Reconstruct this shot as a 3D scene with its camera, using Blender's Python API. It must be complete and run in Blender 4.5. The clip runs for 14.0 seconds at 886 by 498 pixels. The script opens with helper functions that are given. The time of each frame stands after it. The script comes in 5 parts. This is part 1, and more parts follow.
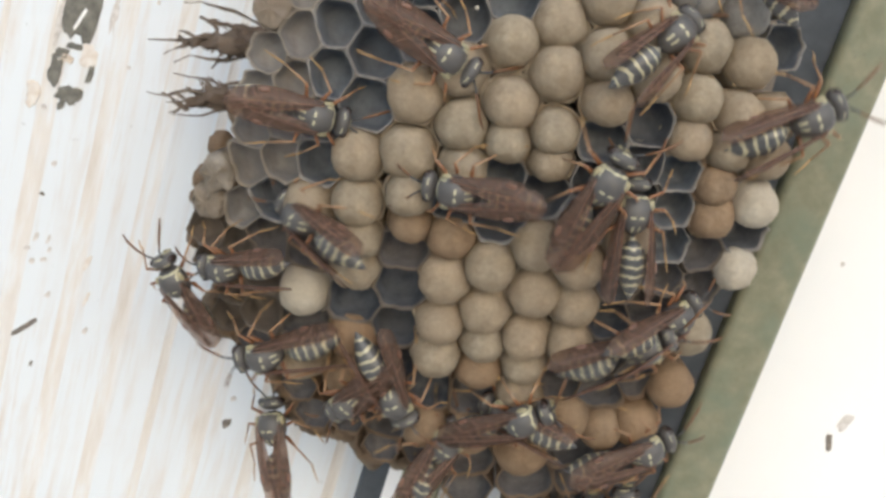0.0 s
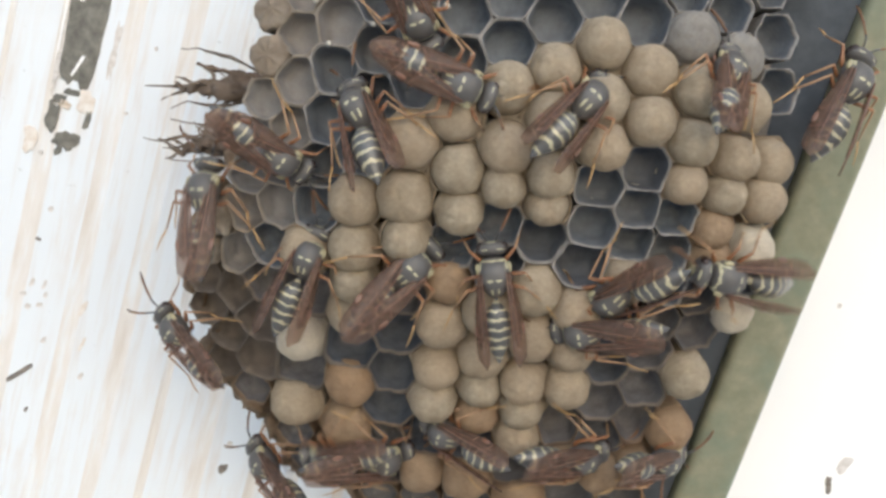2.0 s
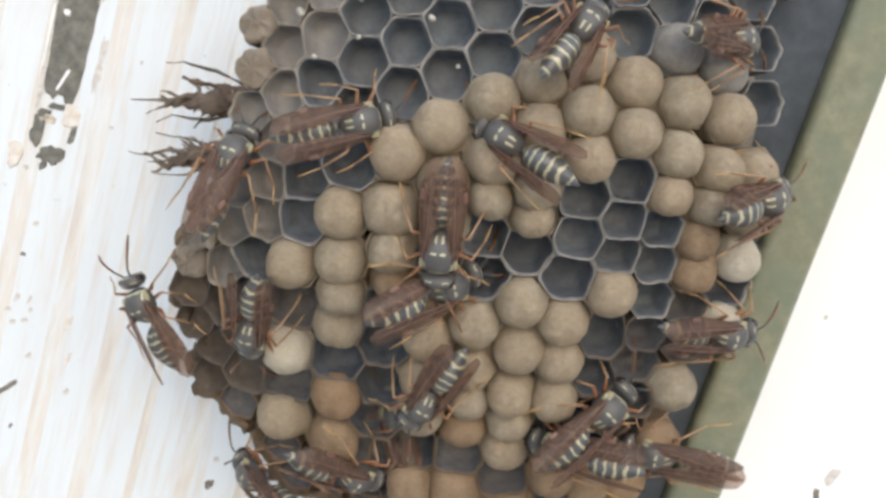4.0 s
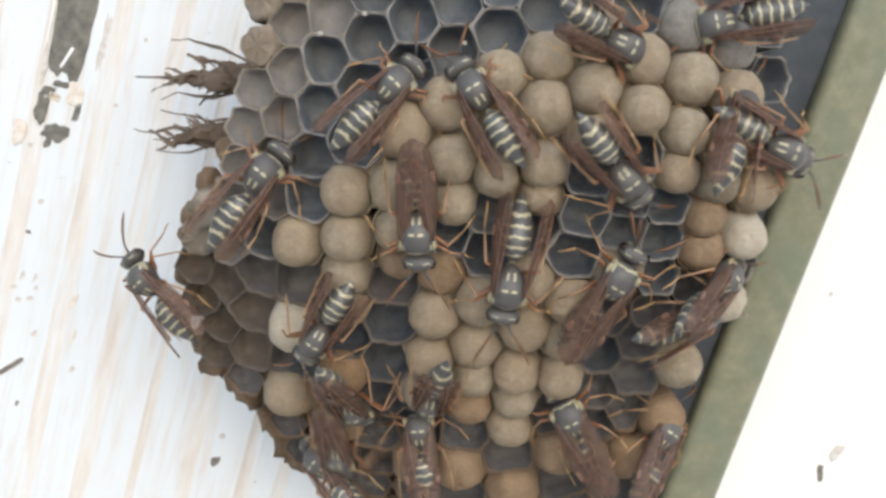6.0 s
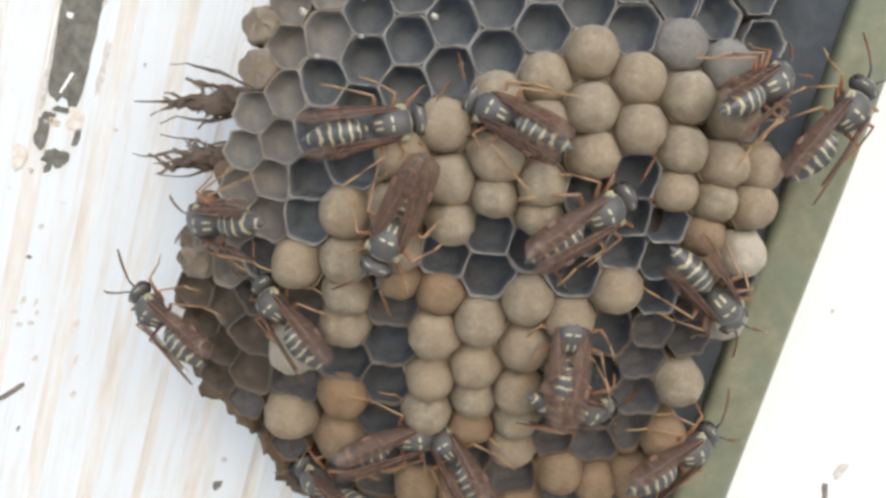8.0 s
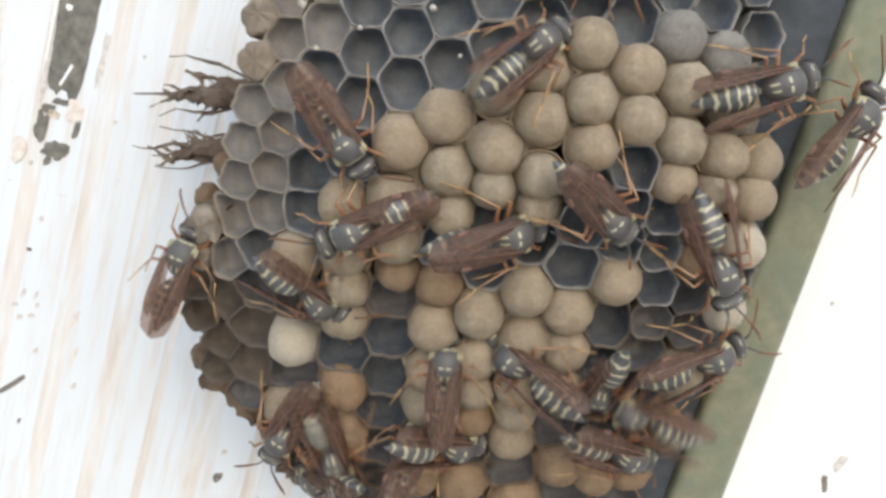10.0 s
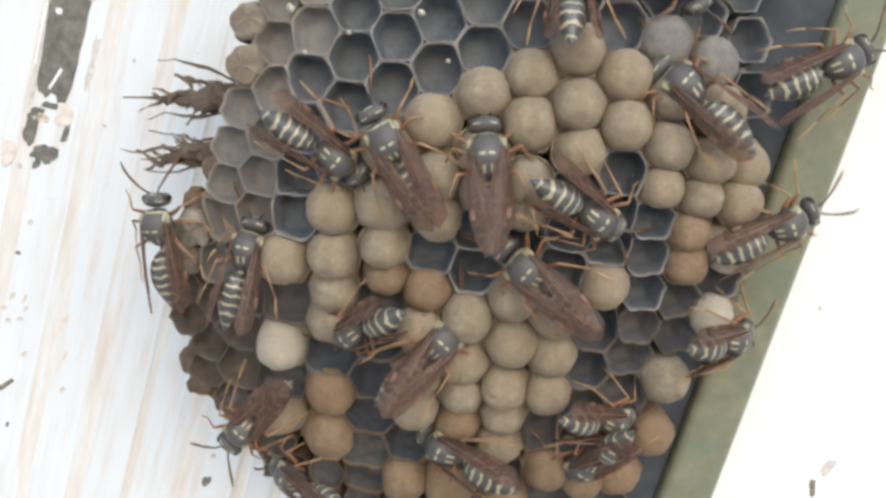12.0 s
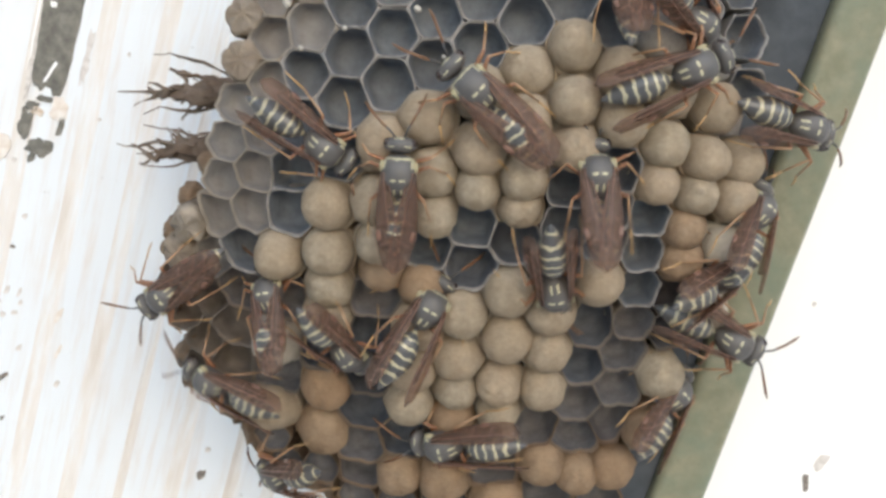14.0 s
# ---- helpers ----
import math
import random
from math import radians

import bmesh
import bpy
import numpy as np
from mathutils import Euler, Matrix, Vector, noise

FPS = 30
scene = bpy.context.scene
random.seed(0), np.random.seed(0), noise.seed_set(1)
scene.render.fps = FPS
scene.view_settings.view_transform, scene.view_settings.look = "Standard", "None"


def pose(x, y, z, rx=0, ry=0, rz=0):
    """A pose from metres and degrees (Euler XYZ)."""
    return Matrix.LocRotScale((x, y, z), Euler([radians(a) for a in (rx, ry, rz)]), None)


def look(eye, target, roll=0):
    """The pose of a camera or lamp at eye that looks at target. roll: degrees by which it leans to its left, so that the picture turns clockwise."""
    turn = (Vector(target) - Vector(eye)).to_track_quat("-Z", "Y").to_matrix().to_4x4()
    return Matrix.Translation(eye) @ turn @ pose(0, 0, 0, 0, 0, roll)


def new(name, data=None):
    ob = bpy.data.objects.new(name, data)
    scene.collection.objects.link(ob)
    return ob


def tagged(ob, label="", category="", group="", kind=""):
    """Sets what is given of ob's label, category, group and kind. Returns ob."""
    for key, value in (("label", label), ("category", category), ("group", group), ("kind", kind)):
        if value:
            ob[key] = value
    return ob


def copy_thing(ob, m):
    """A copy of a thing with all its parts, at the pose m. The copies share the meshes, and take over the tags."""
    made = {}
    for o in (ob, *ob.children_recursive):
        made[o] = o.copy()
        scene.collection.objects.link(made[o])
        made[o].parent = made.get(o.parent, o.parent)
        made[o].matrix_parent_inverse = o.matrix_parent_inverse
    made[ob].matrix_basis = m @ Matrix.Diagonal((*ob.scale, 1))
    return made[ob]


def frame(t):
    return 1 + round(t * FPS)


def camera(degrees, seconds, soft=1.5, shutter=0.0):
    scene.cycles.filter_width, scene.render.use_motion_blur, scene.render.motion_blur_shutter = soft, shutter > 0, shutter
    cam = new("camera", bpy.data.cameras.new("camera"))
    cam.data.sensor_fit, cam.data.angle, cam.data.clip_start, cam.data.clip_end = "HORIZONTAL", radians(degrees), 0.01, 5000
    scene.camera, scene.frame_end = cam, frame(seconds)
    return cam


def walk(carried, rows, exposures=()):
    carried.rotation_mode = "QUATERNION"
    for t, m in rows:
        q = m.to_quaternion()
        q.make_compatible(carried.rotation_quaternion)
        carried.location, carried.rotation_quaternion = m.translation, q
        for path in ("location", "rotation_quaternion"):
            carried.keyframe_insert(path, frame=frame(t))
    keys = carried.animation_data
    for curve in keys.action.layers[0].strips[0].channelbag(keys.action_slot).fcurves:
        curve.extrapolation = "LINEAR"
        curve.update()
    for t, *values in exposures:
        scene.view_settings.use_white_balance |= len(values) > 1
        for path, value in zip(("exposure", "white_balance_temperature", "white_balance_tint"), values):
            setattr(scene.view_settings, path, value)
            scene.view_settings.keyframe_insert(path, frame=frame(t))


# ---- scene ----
cam = camera(41.0, 14.0, soft=3.1, shutter=0.5)
PATH = [
    (0, pose(-0.00006, 0.00000, -0.00038, 87.73, -1.23, 0.54)),
    (0.5, pose(-0.00036, 0.00025, 0.00030, 88.95, -1.36, 0.35)),
    (1, pose(-0.00022, -0.00036, 0.00029, 89.38, -1.24, 0.11)),
    (1.5, pose(0.00027, -0.00015, 0.00024, 89.64, -1.04, 0.29)),
    (2, pose(-0.00014, 0.00003, 0.00019, 89.65, -0.97, 0.35)),
    (2.5, pose(-0.00019, -0.00015, -0.00027, 90.39, -0.99, 0.32)),
    (3, pose(-0.00003, 0.00019, -0.00011, 90.62, -0.78, 0.29)),
    (3.2, pose(-0.00003, 0.00019, -0.00011, 90.62, -0.78, 0.18)),
    (5.3, pose(0.00018, 0.00021, -0.00051, 89.63, -0.57, -0.52)),
    (5.5, pose(0.00018, 0.00021, -0.00051, 89.48, -0.57, -0.31)),
    (6, pose(-0.00060, 0.00022, -0.00019, 89.33, -0.64, -0.20)),
    (6.5, pose(-0.00020, 0.00016, -0.00112, 89.43, -0.33, -0.04)),
    (7, pose(0.00000, 0.00032, -0.00033, 89.47, -0.19, 0.15)),
    (7.2, pose(0.00000, 0.00032, -0.00033, 90.50, -0.17, 0.10)),
    (9.5, pose(-0.00000, 0.00000, 0.00000, 90.00, 0.00, 0.00)),
    (10, pose(0.00038, 0.00022, -0.00048, 90.07, -0.06, 0.12)),
    (10.5, pose(0.00061, 0.00003, 0.00028, 89.19, 0.01, 0.10)),
    (11, pose(0.00101, -0.00017, 0.00047, 89.27, -0.11, 0.01)),
    (11.5, pose(0.00060, -0.00010, -0.00036, 89.48, -0.03, -0.32)),
    (12, pose(0.00095, -0.00006, -0.00052, 90.29, -0.17, -0.22)),
    (12.5, pose(0.00021, -0.00012, -0.00017, 90.59, 0.00, -0.30)),
    (13, pose(0.00032, -0.00035, 0.00087, 90.32, -0.08, 0.01)),
    (13.5, pose(-0.00006, -0.00039, 0.00012, 90.45, -0.13, -0.42)),
    (14, pose(0.00086, -0.00013, 0.00019, 89.80, -0.33, -0.48)),
]
walk(cam, PATH, [(0.0, 0.61, 6300, 10), (1.0, 0.665, 6250, 10), (3.0, 0.70, 6150, 10), (5.5, 0.755, 6150, 10), (14.0, 0.765, 6150, 10)])

# ---- light ----
world = bpy.data.worlds.new("daylight")
scene.world = world
world.use_nodes = True
wn = world.node_tree
sky = wn.nodes.new("ShaderNodeTexSky")
sky.sky_type = "NISHITA"
sky.sun_disc = False
SUN_WAY = Vector((0.22, -0.9, 0.33)).normalized()      # towards the sun
sky.sun_elevation = math.asin(SUN_WAY.z)
sky.sun_rotation = math.atan2(SUN_WAY.x, SUN_WAY.y)
sky.air_density, sky.dust_density = 1.0, 1.0
wn.links.new(sky.outputs[0], wn.nodes["Background"].inputs[0])
wn.nodes["Background"].inputs[1].default_value = 0.15
sun_data = bpy.data.lights.new("sun", "SUN")
sun_data.energy, sun_data.angle, sun_data.color = 1.6, radians(105), (1.0, 0.98, 0.95)
sun = new("sun", sun_data)
sun.matrix_world = look(SUN_WAY * 3, (0, 0, 0))
scene.view_settings.exposure = 1.0

# ---- the place's plan, in millimetres ----
MM = 0.001
NEAR = 135.0            # distance of the comb's face


def ramp(s, w):
    return (s + math.sqrt(s * s + w * w)) / 2 - w / 2


def comb_depth(x, z):
    """Distance of the comb's face: flat above, bent back at both flanks and below."""
    return NEAR + 0.5 * ramp(-10 - x, 14) + 0.6 * ramp(x - 26, 8) + 0.7 * ramp(6 - z, 10) + 0.15 * ramp(z - 22, 6)


def wall_depth(z):
    return 173 - 0.292 * z


def bar_depth(z):
    return 148 - 0.292 * z


def perch_depth(x, z):
    """Distance of what a wasp sits on: the comb, or the bar beside it."""
    a = comb_depth(x, z)
    u = min(max((x - 0.291 * z - 34) / 6, 0), 1)
    u = u * u * (3 - 2 * u)
    return a + (min(a, bar_depth(z)) - a) * u


def outward(x, z, depth=comb_depth):
    e = 0.8
    gx = (depth(x + e, z) - depth(x - e, z)) / (2 * e)
    gz = (depth(x, z + e) - depth(x, z - e)) / (2 * e)
    return Vector((gx, -1, gz)).normalized()


# ---- materials ----
def material(name, colour, rough=0.7, metal=0.0):
    m = bpy.data.materials.new(name)
    m.use_nodes = True
    b = m.node_tree.nodes["Principled BSDF"]
    b.inputs["Base Color"].default_value = (*colour, 1)
    b.inputs["Roughness"].default_value = rough
    b.inputs["Metallic"].default_value = metal
    return m, m.node_tree, b


def node(nt, kind, **values):
    n = nt.nodes.new(kind)
    for k, v in values.items():
        n.inputs[k.replace("_", " ")].default_value = v
    return n


def mm_coords(nt, stretch=(1, 1, 1)):
    """Object coordinates in millimetres."""
    tc = nt.nodes.new("ShaderNodeTexCoord")
    mp = nt.nodes.new("ShaderNodeMapping")
    mp.inputs["Scale"].default_value = [1000 * v for v in stretch]
    nt.links.new(tc.outputs["Object"], mp.inputs[0])
    return mp.outputs[0]


def noise_of(nt, coords, scale, detail=4.0, rough=0.6):
    n = node(nt, "ShaderNodeTexNoise", Scale=scale, Detail=detail, Roughness=rough)
    nt.links.new(coords, n.inputs["Vector"])
    return n.outputs["Fac"]


def ramp_of(nt, fac, *stops):
    r = nt.nodes.new("ShaderNodeValToRGB")
    el = r.color_ramp.elements
    while len(el) < len(stops):
        el.new(0.5)
    for e, (at, c) in zip(el, stops):
        e.position, e.color = at, (*c, 1)
    nt.links.new(fac, r.inputs[0])
    return r.outputs[0]


def mix(nt, fac, a, b, how="MIX"):
    m = nt.nodes.new("ShaderNodeMix")
    m.data_type, m.blend_type = "RGBA", how
    for sock, v in ((m.inputs[0], fac), (m.inputs[6], a), (m.inputs[7], b)):
        if isinstance(v, bpy.types.NodeSocket):
            nt.links.new(v, sock)
        else:
            sock.default_value = v if isinstance(v, (int, float)) else (*v, 1)
    return m.outputs[2]


def maths(nt, op, a, b=0.0):
    m = nt.nodes.new("ShaderNodeMath")
    m.operation = op
    for sock, v in zip(m.inputs, (a, b)):
        if isinstance(v, bpy.types.NodeSocket):
            nt.links.new(v, sock)
        else:
            sock.default_value = v
    return m.outputs[0]


def bump(nt, b, height, strength, distance_mm):
    n = node(nt, "ShaderNodeBump", Strength=strength, Distance=distance_mm * MM)
    nt.links.new(height, n.inputs["Height"])
    nt.links.new(n.outputs[0], b.inputs["Normal"])


def object_random(nt):
    return nt.nodes.new("ShaderNodeObjectInfo").outputs["Random"]


def paper(name, dark, light, odd, fibre=0.5, relief=0.12, thin=0.0):
    """Wasp paper: chewed fibre in fine bands, each piece of its own tone."""
    m, nt, b = material(name, light, 0.85)
    co = mm_coords(nt)
    banded = mm_coords(nt, (0.5, 0.5, 2.2))
    big, fine, band = noise_of(nt, co, 0.35, 3), noise_of(nt, co, 2.6, 6, 0.7), noise_of(nt, banded, 1.1, 4)
    base = mix(nt, ramp_of(nt, big, (0.38, (0, 0, 0)), (0.62, (1, 1, 1))), dark, light)
    tint = mix(nt, maths(nt, "MULTIPLY", object_random(nt), 0.75), base, odd)
    grain = ramp_of(nt, fine, (0.3, (0.62, 0.6, 0.58)), (0.62, (1, 1, 1)))
    b_in = mix(nt, fibre, tint, mix(nt, 1.0, tint, grain, "MULTIPLY"))
    stripes = ramp_of(nt, band, (0.35, (0.72, 0.7, 0.68)), (0.6, (1, 1, 1)))
    nt.links.new(mix(nt, 0.6, b_in, mix(nt, 1.0, b_in, stripes, "MULTIPLY")), b.inputs["Base Color"])
    bump(nt, b, maths(nt, "ADD", fine, band), 0.6, relief)
    b.inputs["Specular IOR Level"].default_value = 0.25
    if thin:
        t, mx = node(nt, "ShaderNodeBsdfTranslucent", Color=(*[min(1, v * 2.2) for v in light], 1)), node(nt, "ShaderNodeMixShader", Fac=thin)
        nt.links.new(b.outputs[0], mx.inputs[1])
        nt.links.new(t.outputs[0], mx.inputs[2])
        nt.links.new(mx.outputs[0], nt.nodes["Material Output"].inputs[0])
    return m


M_CELL = paper("cell_paper", (0.20, 0.182, 0.16), (0.32, 0.298, 0.268), (0.25, 0.232, 0.208), 0.5, 0.12, 0.3)
# Newer, paler paper, lightened further for the haze beside the bright wall
M_NEW = paper("new_pale_hazed_paper", (0.255, 0.228, 0.193), (0.40, 0.366, 0.318), (0.31, 0.265, 0.21), 0.5, 0.14, 0.3)
M_RIM = paper("fresh_rim_paper", (0.21, 0.195, 0.178), (0.32, 0.30, 0.28), (0.24, 0.228, 0.215), 0.5, 0.1)
# Blue-grey shade and haze inside the open cells, put into the colour
M_INSIDE_SHADE = paper("cell_inside_shade", (0.118, 0.136, 0.158), (0.17, 0.19, 0.213), (0.148, 0.155, 0.165), 0.4, 0.1)
# Deeper shade of the darkest empty cells, painted as a darker inside
M_HOLE_SHADE = paper("deep_hole_shade", (0.088, 0.098, 0.116), (0.13, 0.142, 0.163), (0.108, 0.113, 0.124), 0.4, 0.1)
# Insides of the left edge cells, haze mixed into the pale colour
M_PALE_HAZE = paper("pale_new_hazed_inside", (0.235, 0.23, 0.226), (0.335, 0.328, 0.322), (0.285, 0.262, 0.238), 0.4, 0.1, 0.2)
M_OLD = paper("old_brown_paper", (0.145, 0.124, 0.106), (0.225, 0.198, 0.17), (0.185, 0.15, 0.12), 0.5, 0.14, 0.25)
# Stained insides of old cells, greyed and lifted to hold the haze
M_OLD_HAZED = paper("old_stained_hazed_inside", (0.125, 0.124, 0.13), (0.19, 0.188, 0.195), (0.16, 0.15, 0.146), 0.5, 0.12)
M_BROWN = paper("oldest_brown_paper", (0.15, 0.115, 0.082), (0.25, 0.192, 0.14), (0.21, 0.14, 0.092), 0.5, 0.14, 0.3)
M_CAP = paper("cap_paper", (0.272, 0.228, 0.166), (0.437, 0.378, 0.285), (0.375, 0.29, 0.202), 0.7, 0.2, 0.2)
M_CAP_WHITE = paper("white_cap_paper", (0.44, 0.40, 0.32), (0.58, 0.54, 0.46), (0.48, 0.42, 0.32), 0.5, 0.14, 0.15)
M_CAP_TAN = paper("tan_cap_paper", (0.225, 0.157, 0.10), (0.335, 0.247, 0.162), (0.30, 0.195, 0.115), 0.65, 0.16, 0.15)
M_CAP_GREY = paper("grey_cap_paper", (0.17, 0.16, 0.145), (0.25, 0.235, 0.21), (0.19, 0.175, 0.155), 0.5, 0.1)
M_LID = paper("crumpled_lid_paper", (0.20, 0.17, 0.135), (0.44, 0.40, 0.34), (0.28, 0.225, 0.17), 0.8, 0.3, 0.3)
M_CORE = paper("core_paper", (0.18, 0.15, 0.122), (0.29, 0.25, 0.21), (0.22, 0.18, 0.145))
M_CRUST = paper("brown_pulp", (0.16, 0.12, 0.085), (0.30, 0.235, 0.17), (0.24, 0.16, 0.10), 0.8, 0.3, 0.2)
M_SHRED = paper("shred_paper", (0.11, 0.088, 0.07), (0.23, 0.19, 0.15), (0.19, 0.135, 0.10), 0.6, 0.2, 0.15)


def wall_paint():
    m, nt, b = material("white_wall_paint", (0.8, 0.8, 0.8), 0.55)
    along = mm_coords(nt, (0.55, 0.04, 0.05))
    co = mm_coords(nt)
    streak, cloud, fine = noise_of(nt, along, 1.0, 5, 0.65), noise_of(nt, co, 0.045, 4), noise_of(nt, co, 1.2, 5)
    dirty = maths(nt, "MULTIPLY", ramp_of(nt, streak, (0.46, (0, 0, 0)), (0.68, (1, 1, 1))), ramp_of(nt, cloud, (0.35, (0.15,) * 3), (0.65, (1, 1, 1))))
    c = mix(nt, maths(nt, "MULTIPLY", dirty, 0.9), (0.66, 0.695, 0.72), (0.575, 0.505, 0.435))
    specks = ramp_of(nt, noise_of(nt, co, 0.5, 3), (0.70, (1, 1, 1)), (0.76, (0.62, 0.6, 0.56)))
    nt.links.new(mix(nt, 1.0, c, specks, "MULTIPLY"), b.inputs["Base Color"])
    bump(nt, b, fine, 0.25, 0.1)
    return m


def groove_dirt():
    m, nt, b = material("dirt_in_the_grooves", (0.6, 0.5, 0.4), 0.8)
    along = mm_coords(nt, (0.5, 0.06, 0.08))
    f = noise_of(nt, along, 1.0, 4)
    nt.links.new(ramp_of(nt, f, (0.36, (0.675, 0.70, 0.715)), (0.52, (0.645, 0.615, 0.575)), (0.72, (0.58, 0.53, 0.47))), b.inputs["Base Color"])
    return m


def panel_paint():
    m, nt, b = material("white_panel_paint", (0.82, 0.82, 0.81), 0.5)
    co = mm_coords(nt)
    n, f = noise_of(nt, co, 0.03, 4), noise_of(nt, co, 0.9, 5)
    nt.links.new(ramp_of(nt, n, (0.35, (0.84, 0.83, 0.81)), (0.7, (0.78, 0.785, 0.78))), b.inputs["Base Color"])
    bump(nt, b, f, 0.2, 0.08)
    return m


M_PANEL = panel_paint()
M_WALL, M_GROOVE = wall_paint(), groove_dirt()


def bar_paint():
    m, nt, b = material("olive_bar_paint", (0.2, 0.2, 0.12), 0.42)
    co, along = mm_coords(nt), mm_coords(nt, (0.6, 0.6, 0.06))
    a, c2, fine = noise_of(nt, along, 0.6, 4), noise_of(nt, co, 0.12, 3), noise_of(nt, co, 1.6, 5)
    c = mix(nt, ramp_of(nt, a, (0.35, (0, 0, 0)), (0.7, (1, 1, 1))), (0.16, 0.16, 0.10), (0.235, 0.225, 0.15))
    c = mix(nt, ramp_of(nt, c2, (0.45, (0, 0, 0)), (0.7, (1, 1, 1))), c, (0.15, 0.175, 0.12))
    c = mix(nt, ramp_of(nt, fine, (0.62, (0, 0, 0)), (0.75, (0.6,) * 3)), c, (0.12, 0.105, 0.08))
    nt.links.new(c, b.inputs["Base Color"])
    nt.links.new(ramp_of(nt, fine, (0.3, (0.34,) * 3), (0.7, (0.6,) * 3)), b.inputs["Roughness"])
    bump(nt, b, fine, 0.3, 0.1)
    return m


M_BAR = bar_paint()


def mottled(name, a, c2, scale=0.8, rough=0.8, rel=0.15):
    m, nt, b = material(name, a, rough)
    co = mm_coords(nt)
    n = noise_of(nt, co, scale, 5, 0.65)
    nt.links.new(ramp_of(nt, n, (0.35, a), (0.65, c2)), b.inputs["Base Color"])
    bump(nt, b, n, 0.5, rel)
    return m


M_STAIN = mottled("bare_dark_wood", (0.10, 0.095, 0.08), (0.20, 0.19, 0.16), 0.5)
M_RUST = mottled("brown_stain", (0.40, 0.31, 0.22), (0.68, 0.62, 0.54), 0.6)
M_FADED = mottled("faded_brown_mark", (0.46, 0.425, 0.385), (0.66, 0.63, 0.60), 0.9)
M_WARM = mottled("pale_tan_stain", (0.58, 0.50, 0.42), (0.70, 0.67, 0.62), 0.6)
M_SPECK = mottled("dark_speck", (0.09, 0.08, 0.07), (0.28, 0.24, 0.20), 1.2)
# Near-black blue: shade of the recess beside the bar, given as colour
M_STRIP = mottled("dark_shade_strip", (0.042, 0.05, 0.06), (0.066, 0.075, 0.085), 0.35)
M_SILK = mottled("pale_silk", (0.34, 0.31, 0.26), (0.46, 0.43, 0.37), 2.0)
# paled so that the ground throws more light up
M_GROUND = mottled("pale_bounce_ground", (0.46, 0.45, 0.42), (0.58, 0.565, 0.53), 0.002, 0.9)


def chitin(name, colour, rough=0.32):
    m, nt, b = material(name, colour, rough)
    co = mm_coords(nt)
    n = noise_of(nt, co, 5.0, 4)
    nt.links.new(mix(nt, maths(nt, "MULTIPLY", n, 0.6), colour, [v * 0.45 for v in colour]), b.inputs["Base Color"])
    bump(nt, b, n, 0.35, 0.05)
    return m


BLACK, YELLOW = (0.066, 0.0655, 0.0655), (0.41, 0.38, 0.25)
M_LEG = chitin("orange_leg", (0.37, 0.218, 0.115))
M_THIGH = chitin("rusty_thigh", (0.24, 0.105, 0.045))
M_FOOT = chitin("yellow_foot", (0.50, 0.31, 0.13))
M_BLACK = chitin("black_chitin", BLACK)
M_EYE = chitin("dark_eye", (0.035, 0.022, 0.018), 0.15)
M_ANTENNA = chitin("rusty_antenna", (0.16, 0.075, 0.03))
M_YELLOW = chitin("yellow_chitin", (0.36, 0.32, 0.19), 0.4)


def banded_abdomen():
    m, nt, b = material("banded_abdomen", BLACK, 0.3)
    tc = nt.nodes.new("ShaderNodeTexCoord")
    sep = nt.nodes.new("ShaderNodeSeparateXYZ")
    nt.links.new(tc.outputs["Object"], sep.inputs[0])
    x, y = maths(nt, "MULTIPLY", sep.outputs[0], 1000.0), maths(nt, "MULTIPLY", sep.outputs[1], 1000.0)
    n = noise_of(nt, mm_coords(nt), 1.3, 3)
    wave = maths(nt, "ADD", maths(nt, "MULTIPLY", maths(nt, "ABSOLUTE", y), -0.16), maths(nt, "MULTIPLY", n, 0.7))
    seg = maths(nt, "FRACT", maths(nt, "DIVIDE", maths(nt, "ADD", maths(nt, "ADD", x, wave), 20.0), 0.98))
    band = ramp_of(nt, seg, (0.0, (1, 1, 1)), (0.23, (1, 1, 1)), (0.29, (0, 0, 0)), (0.95, (0, 0, 0)))
    pale = mix(nt, noise_of(nt, mm_coords(nt), 3.0), (0.42, 0.39, 0.28), (0.32, 0.28, 0.17))
    nt.links.new(mix(nt, band, BLACK, pale), b.inputs["Base Color"])
    bump(nt, b, seg, 0.4, 0.12)
    return m


